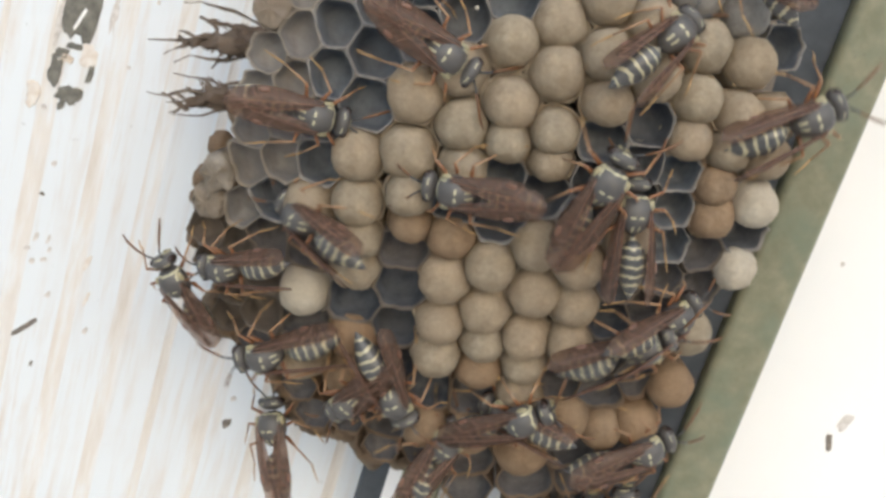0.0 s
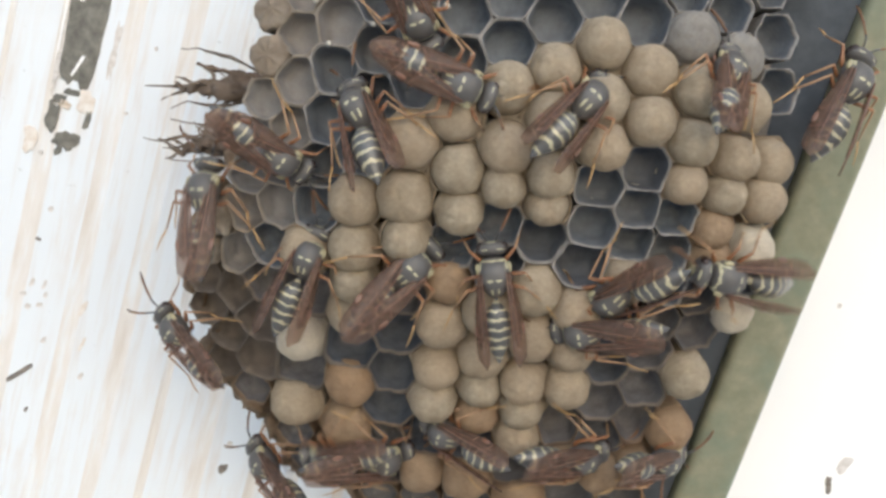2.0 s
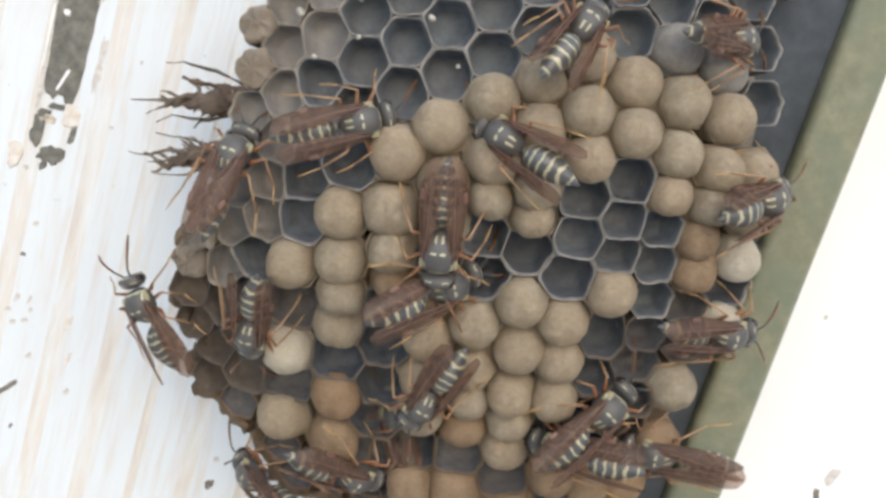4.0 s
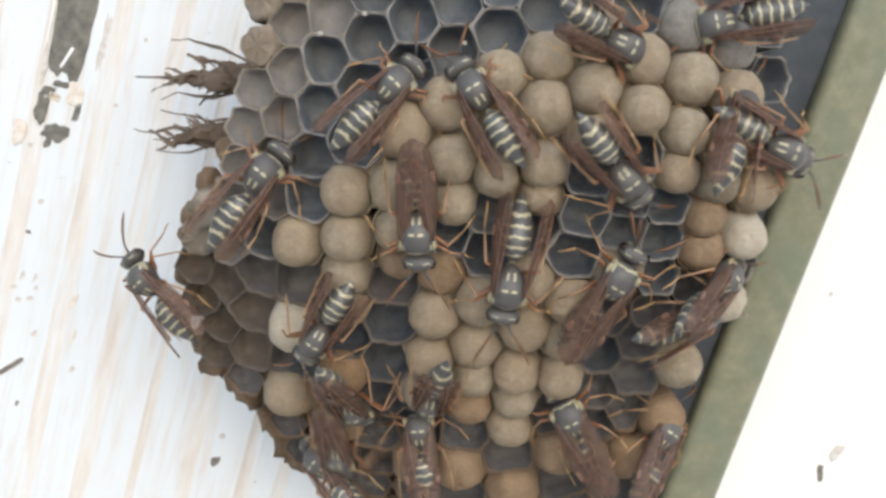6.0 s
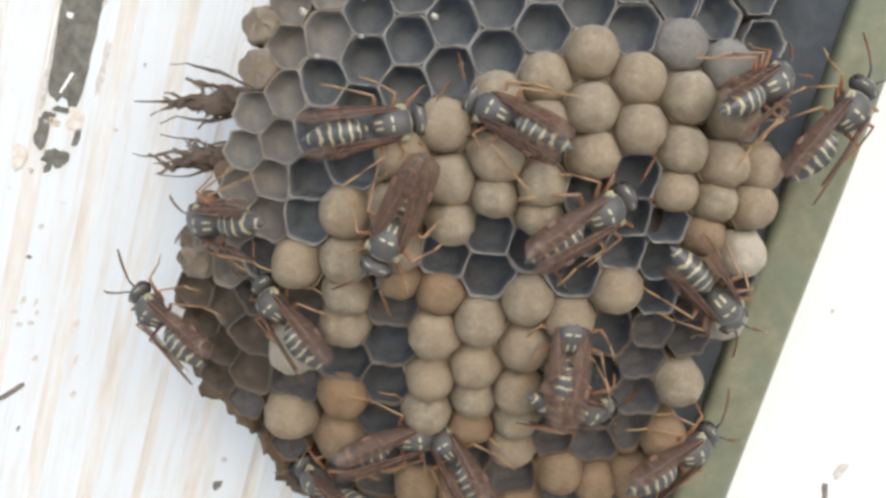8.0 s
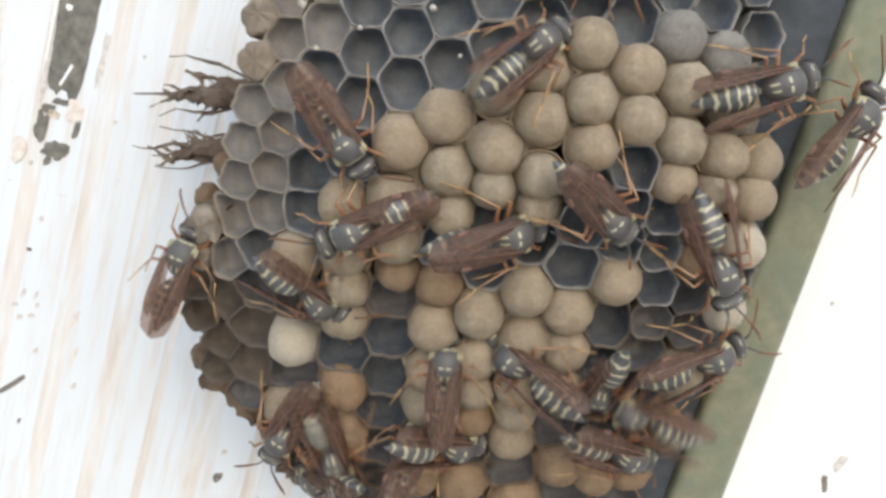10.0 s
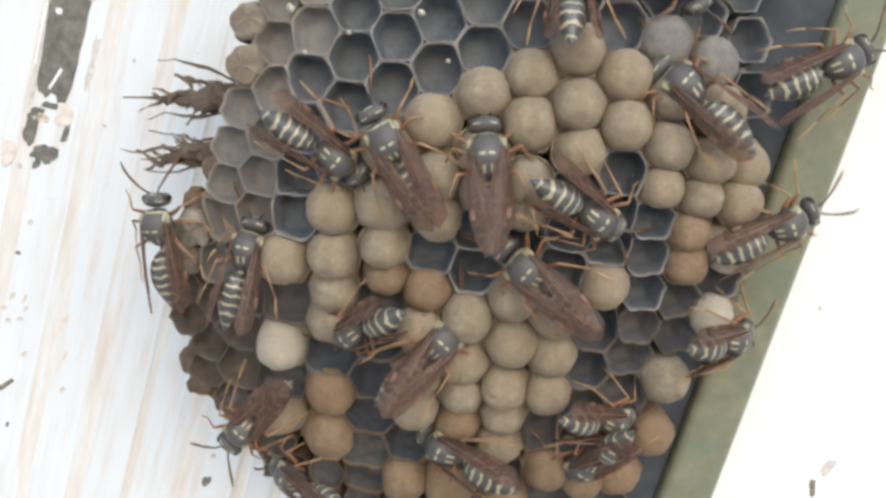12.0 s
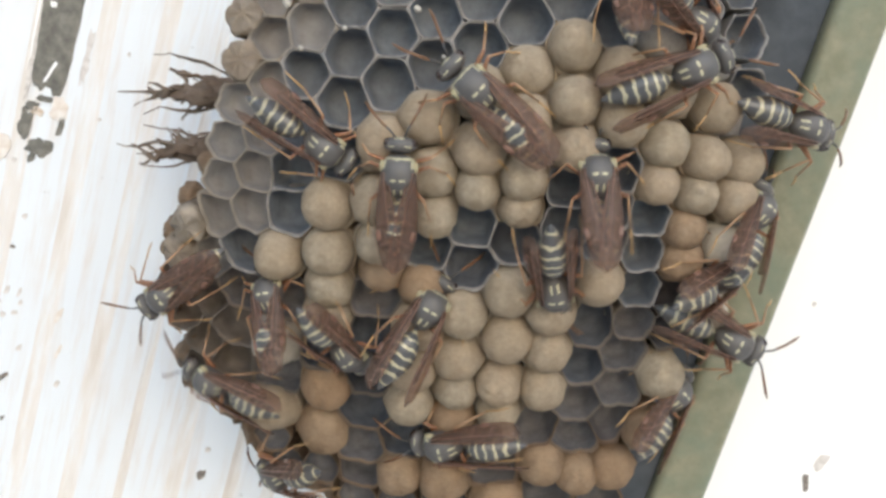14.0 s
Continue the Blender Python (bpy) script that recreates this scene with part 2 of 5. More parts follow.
def marked(name, spots):
    """Black, hairy chitin with small pale marks: centre and half size along and across."""
    m, nt, b = material(name, BLACK, 0.45)
    tc = nt.nodes.new("ShaderNodeTexCoord")
    sep = nt.nodes.new("ShaderNodeSeparateXYZ")
    nt.links.new(tc.outputs["Object"], sep.inputs[0])
    x, y = maths(nt, "MULTIPLY", sep.outputs[0], 1000.0), maths(nt, "ABSOLUTE", maths(nt, "MULTIPLY", sep.outputs[1], 1000.0))
    wob = maths(nt, "MULTIPLY", maths(nt, "SUBTRACT", noise_of(nt, mm_coords(nt), 1.8, 3), 0.5), 0.4)
    x, y = maths(nt, "ADD", x, wob), maths(nt, "SUBTRACT", y, wob)
    marks = 0.0
    for cx, hx, cy, hy in spots:
        far = maths(nt, "MAXIMUM", maths(nt, "DIVIDE", maths(nt, "ABSOLUTE", maths(nt, "SUBTRACT", x, cx)), hx), maths(nt, "DIVIDE", maths(nt, "ABSOLUTE", maths(nt, "SUBTRACT", y, cy)), hy))
        marks = maths(nt, "MAXIMUM", marks, maths(nt, "LESS_THAN", far, 1.0))
    hair = noise_of(nt, mm_coords(nt), 9.0, 4)
    nt.links.new(mix(nt, marks, mix(nt, maths(nt, "MULTIPLY", hair, 0.4), BLACK, (0.12, 0.095, 0.075)), YELLOW), b.inputs["Base Color"])
    bump(nt, b, hair, 0.5, 0.08)
    return m


M_ABDOMEN = banded_abdomen()
# collar, back streaks, shield bar, hind streaks
M_THORAX = marked("marked_thorax", ((2.78, 0.09, 0.7, 0.7), (2.3, 0.4, 1.32, 0.09), (0.7, 0.09, 0.46, 0.32), (-0.5, 0.3, 0.34, 0.1)))
M_HEAD = marked("marked_head", ((0.42, 0.07, 0.2, 0.25), (-0.36, 0.07, 0.7, 0.3)))


def wing_film():
    m, nt, b = material("amber_wing", (0.14, 0.07, 0.05), 0.36)
    b.inputs["Specular IOR Level"].default_value = 0.9
    out = nt.nodes["Material Output"]
    co = mm_coords(nt, (0.5, 2.0, 1.0))
    n = noise_of(nt, co, 1.0, 4)
    c = mix(nt, ramp_of(nt, n, (0.35, (0, 0, 0)), (0.65, (1, 1, 1))), (0.175, 0.118, 0.09), (0.33, 0.24, 0.188))
    nt.links.new(c, b.inputs["Base Color"])
    thin = node(nt, "ShaderNodeBsdfTranslucent")
    nt.links.new(c, thin.inputs[0])
    clear = node(nt, "ShaderNodeBsdfTransparent", Color=(0.85, 0.77, 0.72, 1))
    m1, m2 = node(nt, "ShaderNodeMixShader", Fac=0.35), node(nt, "ShaderNodeMixShader", Fac=0.73)
    nt.links.new(b.outputs[0], m1.inputs[1])
    nt.links.new(thin.outputs[0], m1.inputs[2])
    nt.links.new(m1.outputs[0], m2.inputs[1])
    nt.links.new(clear.outputs[0], m2.inputs[2])
    nt.links.new(m2.outputs[0], out.inputs[0])
    return m


M_WING = wing_film()
M_VEIN = chitin("wing_vein", (0.17, 0.085, 0.055))


# ---- mesh helpers, in millimetres ----
def mesh_of(name, bm, *mats, smooth=True):
    bm.normal_update()
    me = bpy.data.meshes.new(name)
    bmesh.ops.transform(bm, matrix=Matrix.Scale(MM, 4), verts=bm.verts)
    bm.to_mesh(me)
    bm.free()
    for m in mats:
        me.materials.append(m)
    if smooth:
        me.polygons.foreach_set("use_smooth", [True] * len(me.polygons))
    return me


def part(name, bm, mats, parent=None, label="", smooth=True):
    mats = mats if isinstance(mats, (list, tuple)) else [mats]
    ob = new(name, bm if isinstance(bm, bpy.types.Mesh) else mesh_of(name, bm, *mats, smooth=smooth))
    ob.parent = parent
    return tagged(ob, label) if label else ob


def at(x, y, z):
    return Matrix.Translation((x * MM, y * MM, z * MM))


def ring_skin(bm, rings, close_first=True, close_last=True, slot=0):
    """Skins rings of vertex positions, all of one count."""
    vs = [[bm.verts.new(p) for p in r] for r in rings]
    n = len(vs[0])
    for a, b in zip(vs, vs[1:]):
        for k in range(n):
            bm.faces.new((a[k], a[(k + 1) % n], b[(k + 1) % n], b[k])).material_index = slot
    if close_first:
        bm.faces.new(vs[0][::-1]).material_index = slot
    if close_last:
        bm.faces.new(vs[-1]).material_index = slot
    return vs


def tube(bm, pts, radii, n=7, slot=0, flat=1.0):
    """A tapered tube along points."""
    pts = [Vector(p) for p in pts]
    rings, side = [], None
    for k, p in enumerate(pts):
        way = (pts[min(k + 1, len(pts) - 1)] - pts[max(k - 1, 0)]).normalized()
        side = way.orthogonal().normalized() if side is None else (side - way * side.dot(way)).normalized()
        up = way.cross(side)
        rings.append([p + (side * math.cos(a) + up * math.sin(a) * flat) * radii[k] for a in [2 * math.pi * q / n for q in range(n)]])
    ring_skin(bm, rings, slot=slot)


def lathe_x(bm, prof, n=14, wide=1.0, high=1.0, slot=0):
    """A body along x from (x, radius, z offset) rows."""
    rings = [[(x, r * wide * math.cos(a), dz + r * high * math.sin(a)) for a in [2 * math.pi * q / n for q in range(n)]] for x, r, dz in prof]
    ring_skin(bm, rings, slot=slot)


# ---- wall, bar and ground ----
ALONG = Vector((0.291, -0.292, 1)).normalized()
FACING = Vector((0, -1, -0.292)).normalized()
ACROSS = ALONG.cross(FACING).normalized()        # to the right along the wall


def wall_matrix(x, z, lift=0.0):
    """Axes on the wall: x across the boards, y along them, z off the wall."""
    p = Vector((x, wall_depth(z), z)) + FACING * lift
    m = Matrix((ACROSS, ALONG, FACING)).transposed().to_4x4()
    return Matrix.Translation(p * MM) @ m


def build_wall():
    rnd = random.Random(5)
    bm = bmesh.new()
    prof, u = [], -2000.0
    while u < 2000:
        wide = rnd.uniform(3.4, 6.8) if -130 < u < 130 else 30.0
        g = rnd.uniform(0.8, 3.0)
        prof += [(u, 0.0, 0), (u + wide, rnd.uniform(-0.06, 0.06), 1), (u + wide + g * 0.35, -0.16, 1), (u + wide + g * 0.7, -0.16, 1)]
        u += wide + g
    cuts = [-2600, -520, -60, -30, 0, 30, 60, 90, 520, 1500]
    cols = [[bm.verts.new((a, v, h)) for v in cuts] for a, h, _ in prof]
    for k in range(len(cols) - 1):
        slot = 0 if k % 4 == 0 else 1
        for j in range(len(cuts) - 1):
            bm.faces.new((cols[k][j], cols[k + 1][j], cols[k + 1][j + 1], cols[k][j + 1])).material_index = slot
    edge = [e for e in bm.edges if e.is_boundary]
    out = bmesh.ops.extrude_edge_only(bm, edges=edge)
    for v in [v for v in out["geom"] if isinstance(v, bmesh.types.BMVert)]:
        v.co.z = -12
    wall = new("wall_back", mesh_of("wall_back", bm, M_WALL, M_GROOVE, smooth=False))
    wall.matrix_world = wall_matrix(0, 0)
    return tagged(wall, "white-painted grooved board wall with tan dirt streaks", "wall", kind="structure")


wall = build_wall()


def build_panel():
    """The plain white panel beyond the bar."""
    bm = bmesh.new()
    rings = []
    for k in range(42):
        v = -2600 + 100 * k
        rings.append([(0, v, -8), (0, v, 0.2), (0.3, v, 0.5), (30, v, 0.5 + 0.1 * noise.noise((k, 0, 0))), (120, v, 0.5), (1950, v, 0.5), (1950, v, -8)])
    ring_skin(bm, rings)
    ob = new("wall_right", mesh_of("wall_right", bm, M_PANEL, smooth=False))
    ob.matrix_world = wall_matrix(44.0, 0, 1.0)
    return tagged(ob, "plain white sunlit panel beside the olive bar", "wall", kind="structure")


build_panel()


def blotch(name, x, z, wide, tall, mat, seed, ragged=0.25, thick=0.12, lean=0.0, n=40, label="", lift=0.02):
    """A flake or patch with a ragged outline lying on the wall."""
    bm = bmesh.new()
    rnd = random.Random(seed)
    off = rnd.uniform(0, 50)
    rings = []
    for s, h in ((1.0, -0.02), (0.985, thick * 0.7), (0.93, thick), (0.45, thick * 0.9)):
        ring = []
        for k in range(n):
            a = 2 * math.pi * k / n
            sq = (abs(math.cos(a)) ** 4 + abs(math.sin(a)) ** 4) ** -0.25
            q = noise.noise((math.cos(a) * 1.6 + off, math.sin(a) * 1.6, seed)) + 0.5 * noise.noise((math.cos(a) * 5 + off, math.sin(a) * 5, seed))
            r = s * sq * (1 + ragged * q)
            ring.append((math.cos(a) * r * wide / 2 + lean * math.sin(a) * r * tall / 2, math.sin(a) * r * tall / 2, h + 0.05 * noise.noise((k * 0.7, s * 9, seed))))
        rings.append(ring)
    ring_skin(bm, rings, close_first=False)
    ob = part(name, bm, mat, wall, label)
    ob.matrix_parent_inverse = Matrix()
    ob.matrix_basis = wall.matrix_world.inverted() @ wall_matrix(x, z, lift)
    return ob


blotch("bare_patch", -50.4, 32.0, 5.6, 22.0, M_STAIN, 3, 0.14, 0.16, n=140, label="dark bare patch where paint has flaked off")
# grey shadow along the patch's left side, laid on as a thin blotch
blotch("bare_edge", -53.9, 29.5, 1.1, 17.0, M_FADED, 61, 0.5, 0.05, n=70, label="grey shadow band coloured in beside the bare patch")
blotch("bare_edge", -47.6, 25.5, 0.9, 7.0, M_FADED, 62, 0.6, 0.05, n=50)
blotch("paint_remnant", -52.6, 24.2, 0.5, 2.9, M_PANEL, 63, 0.5, 0.12, lean=0.35, label="sliver of white paint left on the bare wood", lift=0.14)
blotch("paint_remnant", -51.4, 33.0, 0.9, 0.9, M_PANEL, 64, 0.6, 0.1, lift=0.14)
blotch("paint_remnant", -54.2, 30.0, 0.35, 9.0, M_PANEL, 65, 0.5, 0.1, lift=0.12)
for x, z, wide, tall, mat, lean in (
        (-56.9, 17.2, 1.7, 4.3, M_STAIN, 0.0), (-55.7, 19.5, 1.7, 1.3, M_STAIN, 0.3), (-53.8, 20.4, 2.3, 1.0, M_STAIN, 0.4), (-55.0, 18.7, 1.6, 1.2, M_RUST, 0.0),
        (-52.0, 16.6, 0.8, 2.8, M_STAIN, 0.1), (-51.9, 19.0, 2.6, 3.0, M_WARM, 0.0), (-55.1, 13.7, 3.5, 2.4, M_STAIN, 0.2), (-56.5, 12.5, 0.9, 1.6, M_STAIN, 0.3),
        (-60.4, 13.8, 1.8, 3.6, M_WARM, 0.0), (-59.0, 12.0, 0.6, 0.7, M_FADED, 0.0), (-55.4, 24.9, 0.7, 0.7, M_FADED, 0.0), (-48.1, 24.4, 0.6, 0.8, M_FADED, 0.0),
        (-46.7, 34.8, 0.8, 1.3, M_FADED, 0.0), (-41.6, 26.4, 0.4, 0.6, M_FADED, 0.0), (-46.4, 17.6, 0.5, 0.5, M_FADED, 0.0)):
    blotch("flake", x, z, wide, tall, mat, 70 + x, 0.42, 0.14, lean=lean, n=32)
blotch("streak", -65.1, -20.7, 1.0, 3.4, M_SPECK, 9, 0.3, 0.2, lean=0.9, label="dark scratch in the paint")
for k, (x, z, wide, tall, mat) in enumerate((
        (-60.4, -0.4, 0.75, 0.6, M_SPECK), (-58.2, 4.0, 0.7, 0.8, M_FADED), (-61.9, -6.8, 0.6, 1.4, M_FADED), (-60.1, -7.2, 0.5, 1.6, M_FADED), (-63.4, -8.5, 0.9, 0.6, M_FADED),
        (-62.9, -10.4, 0.8, 0.9, M_FADED), (-61.1, -10.2, 0.9, 0.7, M_FADED), (-60.1, -8.7, 0.5, 0.9, M_FADED), (-55.9, -21.1, 0.7, 1.4, M_FADED), (-34.9, -35.6, 1.3, 1.5, M_SPECK),
        (-33.6, -31.5, 0.7, 1.0, M_FADED), (-61.0, -15.6, 0.7, 1.1, M_FADED), (-64.6, -26.5, 0.5, 0.8, M_SPECK), (-55.2, -16.2, 0.5, 2.2, M_WARM), (-54.6, -10.6, 0.8, 2.6, M_WARM))):
    blotch("fleck", x, z, wide, tall, mat, 20 + k, 0.5, 0.07, lean=0.2, n=18)
blotch("fleck", 58.5, -35.7, 0.9, 2.6, M_SPECK, 50, 0.45, 0.08, lean=-0.3, lift=1.52)
blotch("fleck", 60.4, -32.5, 1.5, 2.6, M_FADED, 51, 0.6, 0.05, lean=0.2, lift=1.52)
blotch("fleck", 57.0, -7.8, 0.6, 0.8, M_FADED, 52, 0.4, 0.06, lift=1.52)


def build_bar():
    """A rounded olive batten standing on the wall beside the comb."""
    bm = bmesh.new()
    w, d, r = 7.0, 26.0, 1.1
    prof = [(-w / 2, -d)]
    for cx, a0 in ((-w / 2 + r, 180), (w / 2 - r, 90)):
        prof += [(cx + r * math.cos(radians(a0 - q * 15)), -r + r * math.sin(radians(a0 - q * 15))) for q in range(7)]
    prof.append((w / 2, -d))
    rings = []
    for k in [-200, -120, -60, -30, *range(61), 90, 140, 165]:
        v = -330 + 11 * k
        wob = 0.12 * noise.noise((v * 0.03, 0, 3))
        rings.append([(a + wob, v, h + 0.08 * noise.noise((v * 0.05, a, 9))) for a, h in prof])
    ring_skin(bm, rings)
    ob = new("bar", mesh_of("bar", bm, M_BAR))
    p = Vector((43.6, bar_depth(0), 0)) * MM
    ob.matrix_world = Matrix.Translation(p) @ Matrix((ACROSS, ALONG, FACING)).transposed().to_4x4()
    return tagged(ob, "olive-green painted bar standing on the white wall", "bar", kind="structure")


bar = build_bar()


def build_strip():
    """A dark strip set back between the comb and the bar, added as that gap's shade."""
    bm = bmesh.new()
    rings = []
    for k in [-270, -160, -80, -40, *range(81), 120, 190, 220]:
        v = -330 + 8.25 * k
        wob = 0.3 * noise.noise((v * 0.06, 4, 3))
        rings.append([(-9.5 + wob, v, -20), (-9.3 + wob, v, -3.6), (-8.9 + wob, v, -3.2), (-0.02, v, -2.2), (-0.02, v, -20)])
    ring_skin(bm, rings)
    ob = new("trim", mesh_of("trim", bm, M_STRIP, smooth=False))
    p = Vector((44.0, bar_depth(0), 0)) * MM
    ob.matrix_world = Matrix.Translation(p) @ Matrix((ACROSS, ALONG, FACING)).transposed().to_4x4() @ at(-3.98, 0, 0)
    return tagged(ob, "dark strip standing in for the shade between nest and olive bar", "trim", kind="structure")


build_strip()


def build_batten():
    """A second, paler batten behind the comb, seen only below it."""
    bm = bmesh.new()
    rings = []
    for k in range(41):
        v = -240 + 12 * k
        wob = 0.15 * noise.noise((v * 0.04, 8, 3))
        rings.append([(-7.5 + wob, v, -14), (-7.5 + wob, v, -2.5), (-4.1 + wob, v, -1.6), (-2.2 + wob, v, 0), (3.6 + wob, v, 0), (4 + wob, v, -0.5), (4 + wob, v, -14)])
    ring_skin(bm, rings)
    bm.faces.index_update()
    # slot 1 whitens the left edge: its lit side, put into the colour
    for f in bm.faces:
        f.material_index = (2, 2, 1, 0, 0, 0, 0)[f.index % 7]
    ob = new("batten", mesh_of("batten", bm, M_BAR, M_PANEL, M_STRIP, smooth=False))
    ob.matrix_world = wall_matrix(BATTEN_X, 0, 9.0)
    return tagged(ob, "olive batten with its lit edge coloured white behind the nest", "batten", kind="structure")


BATTEN_X = 6.6
build_batten()


def build_ground():
    # Out of view; added to bounce fill light onto the nest's underside
    bm = bmesh.new()
    n = 24
    grid = [[bm.verts.new((x * abs(x) * 3000, y * abs(y) * 3000, 30 * noise.noise((x * 9, y * 9, 0)))) for x in [-12 + k for k in range(n + 1)]] for y in [-12 + k for k in range(n + 1)]]
    for j in range(n):
        for k in range(n):
            bm.faces.new((grid[j][k], grid[j][k + 1], grid[j + 1][k + 1], grid[j + 1][k]))
    ob = new("ground", mesh_of("ground", bm, M_GROUND))
    ob.location.z = -2.2
    return tagged(ob, "unseen pale ground below the wall, added for bounced light", "ground", kind="structure")


build_ground()

# ---- the nest ----
nest = tagged(new("wasp_nest"), "grey-brown paper wasp nest with open and capped cells", "wasp nest")
nest.location = (5 * MM, 150 * MM, 0)
CELLS = []          # place, kind


def comb_column(kinds, *places):
    for kind, (x, z) in zip(kinds, places):
        CELLS.append((kind, Vector((x, comb_depth(x, z), z))))


comb_column("ppoo", (-28.0, 2.6), (-29.6, -0.8), (-30.4, -4.4), (-30.0, -8.3))
comb_column("ppoooooooo", (-20.6, 26.0), (-20.8, 20.9), (-21.4, 16.0), (-22.7, 11.8), (-23.6, 7.6), (-24.2, 3.4), (-25.4, -1.5), (-26.4, -6.3), (-27.9, -12.0), (-28.7, -15.5))
comb_column("oooooooooooo", (-16.9, 33.2), (-17.3, 28.0), (-17.8, 23.5), (-17.7, 18.0), (-18.5, 12.6), (-19.6, 8.5), (-20.3, 4.3), (-21.7, -0.3), (-22.6, -4.9), (-23.4, -9.6), (-24.3, -14.5), (-25.2, -18.8))
comb_column("ooooooocowocoo", (-11.8, 35.6), (-12.5, 30.0), (-12.9, 24.3), (-13.7, 19.2), (-14.4, 13.6), (-15.5, 8.3), (-15.6, 4.1), (-17.0, -0.9), (-17.4, -6.0), (-18.1, -11.3), (-18.8, -15.8), (-19.4, -20.2), (-19.9, -24.6), (-18.2, -28.8))
comb_column("oooooccccdbbo", (-7.7, 32.3), (-8.3, 26.8), (-8.6, 21.4), (-9.3, 15.9), (-10.1, 10.4), (-11.1, 4.7), (-11.1, -0.6), (-11.1, -4.5), (-11.5, -8.1), (-11.9, -12.6), (-12.1, -17.2), (-12.7, -23.4), (-13.7, -29.2))
comb_column("oooocccbodddooo", (-2.7, 34.5), (-3.4, 28.9), (-3.6, 23.4), (-4.1, 17.9), (-4.5, 11.4), (-5.3, 5.0), (-5.0, 0.7), (-5.0, -2.8), (-5.9, -5.9), (-6.2, -10.3), (-6.9, -15.9), (-7.4, -20.6), (-8.1, -25.3), (-8.7, -29.6), (-9.1, -33.3))
comb_column("oooocccobcccdbo", (2.3, 36.5), (1.6, 30.8), (0.9, 25.3), (0.7, 19.9), (0.1, 14.1), (0.7, 8.1), (1.0, 3.5), (0.1, -0.4), (-0.4, -4.3), (-1.1, -9.1), (-1.5, -14.6), (-1.9, -18.7), (-3.0, -24.3), (-3.4, -29.1), (-3.7, -33.3))
comb_column("ooocccodcccboboo", (6.5, 33.0), (6.0, 27.3), (5.8, 21.6), (5.8, 17.2), (5.9, 10.4), (5.7, 6.5), (5.3, 2.3), (5.0, -2.1), (4.2, -7.6), (3.8, -13.2), (3.7, -17.1), (3.4, -20.7), (2.9, -24.8), (2.3, -29.6), (2.2, -34.3), (2.6, -38.8))
comb_column("oooccccdcccccoboo", (11.2, 35.7), (11.0, 30.0), (10.8, 24.5), (10.9, 19.1), (10.8, 13.9), (10.6, 7.4), (10.4, 4.3), (9.9, 0.9), (9.7, -5.1), (9.7, -10.7), (8.9, -16.3), (8.9, -19.9), (8.5, -23.8), (8.5, -28.1), (9.6, -32.7), (10.3, -37.4), (10.7, -42.0))
comb_column("oocccoodcccoboooo", (15.7, 32.7), (15.8, 27.3), (16.0, 21.8), (16.0, 15.7), (16.4, 10.8), (16.2, 6.6), (15.8, 2.3), (14.9, -2.1), (14.5, -7.1), (14.5, -12.0), (14.2, -16.9), (13.8, -22.4), (14.9, -27.5), (15.6, -32.1), (17.5, -36.4), (18.5, -40.8), (19.5, -45.2))
comb_column("oooccdoocddoobo", (20.2, 35.8), (20.5, 30.1), (20.8, 24.6), (21.2, 19.1), (21.3, 13.6), (21.2, 8.4), (20.6, 4.1), (20.4, 0.3), (19.8, -3.6), (19.6, -9.3), (18.9, -14.2), (18.8, -19.0), (18.7, -23.6), (19.3, -28.7), (22.6, -33.4))
comb_column("oogcccooooooob", (25.3, 33.8), (25.7, 28.4), (25.9, 22.9), (26.7, 17.2), (26.2, 11.4), (25.6, 7.0), (25.0, 3.4), (24.7, -0.6), (24.8, -4.9), (24.4, -8.8), (23.4, -12.8), (23.2, -17.0), (22.9, -21.6), (23.8, -28.2))
comb_column("ooogcccbboocb", (29.3, 37.2), (30.2, 31.8), (30.6, 26.4), (31.5, 21.1), (32.0, 15.7), (31.0, 9.9), (30.4, 6.0), (29.2, 2.3), (29.3, -1.2), (29.2, -5.9), (29.3, -9.8), (28.3, -15.1), (27.6, -22.7))
comb_column("ooooccwdw", (34.2, 35.2), (35.5, 29.7), (36.4, 24.0), (36.6, 17.8), (35.8, 9.7), (35.0, 5.8), (34.4, 0.2), (34.0, -3.3), (33.4, -7.4))
comb_column("oo", (38.2, 38.4), (39.5, 33.0))


def cell_outline(p, xa, ya, limit=3.25, n=36, rounded=False):
    """Radii round a cell's middle, out to the walls that it shares with its neighbours."""
    near = [((q - p).dot(xa), (q - p).dot(ya)) for _, q in CELLS if 0.1 < (q - p).length < 9]
    out = []
    for k in range(n):
        a = 2 * math.pi * k / n
        c, d = math.cos(a), math.sin(a)
        edge = limit * math.cos(math.pi / 6) / math.cos((a % (math.pi / 3)) - math.pi / 6)
        for x, y in near:
            along = (x * c + y * d) / math.hypot(x, y)
            if along > 0.05:
                edge = min(edge, math.hypot(x, y) / 2 / along)
        out.append(edge)
    most = 1.16 * sorted(out)[n // 2]
    return [min(v, most) for v in out] if rounded else out


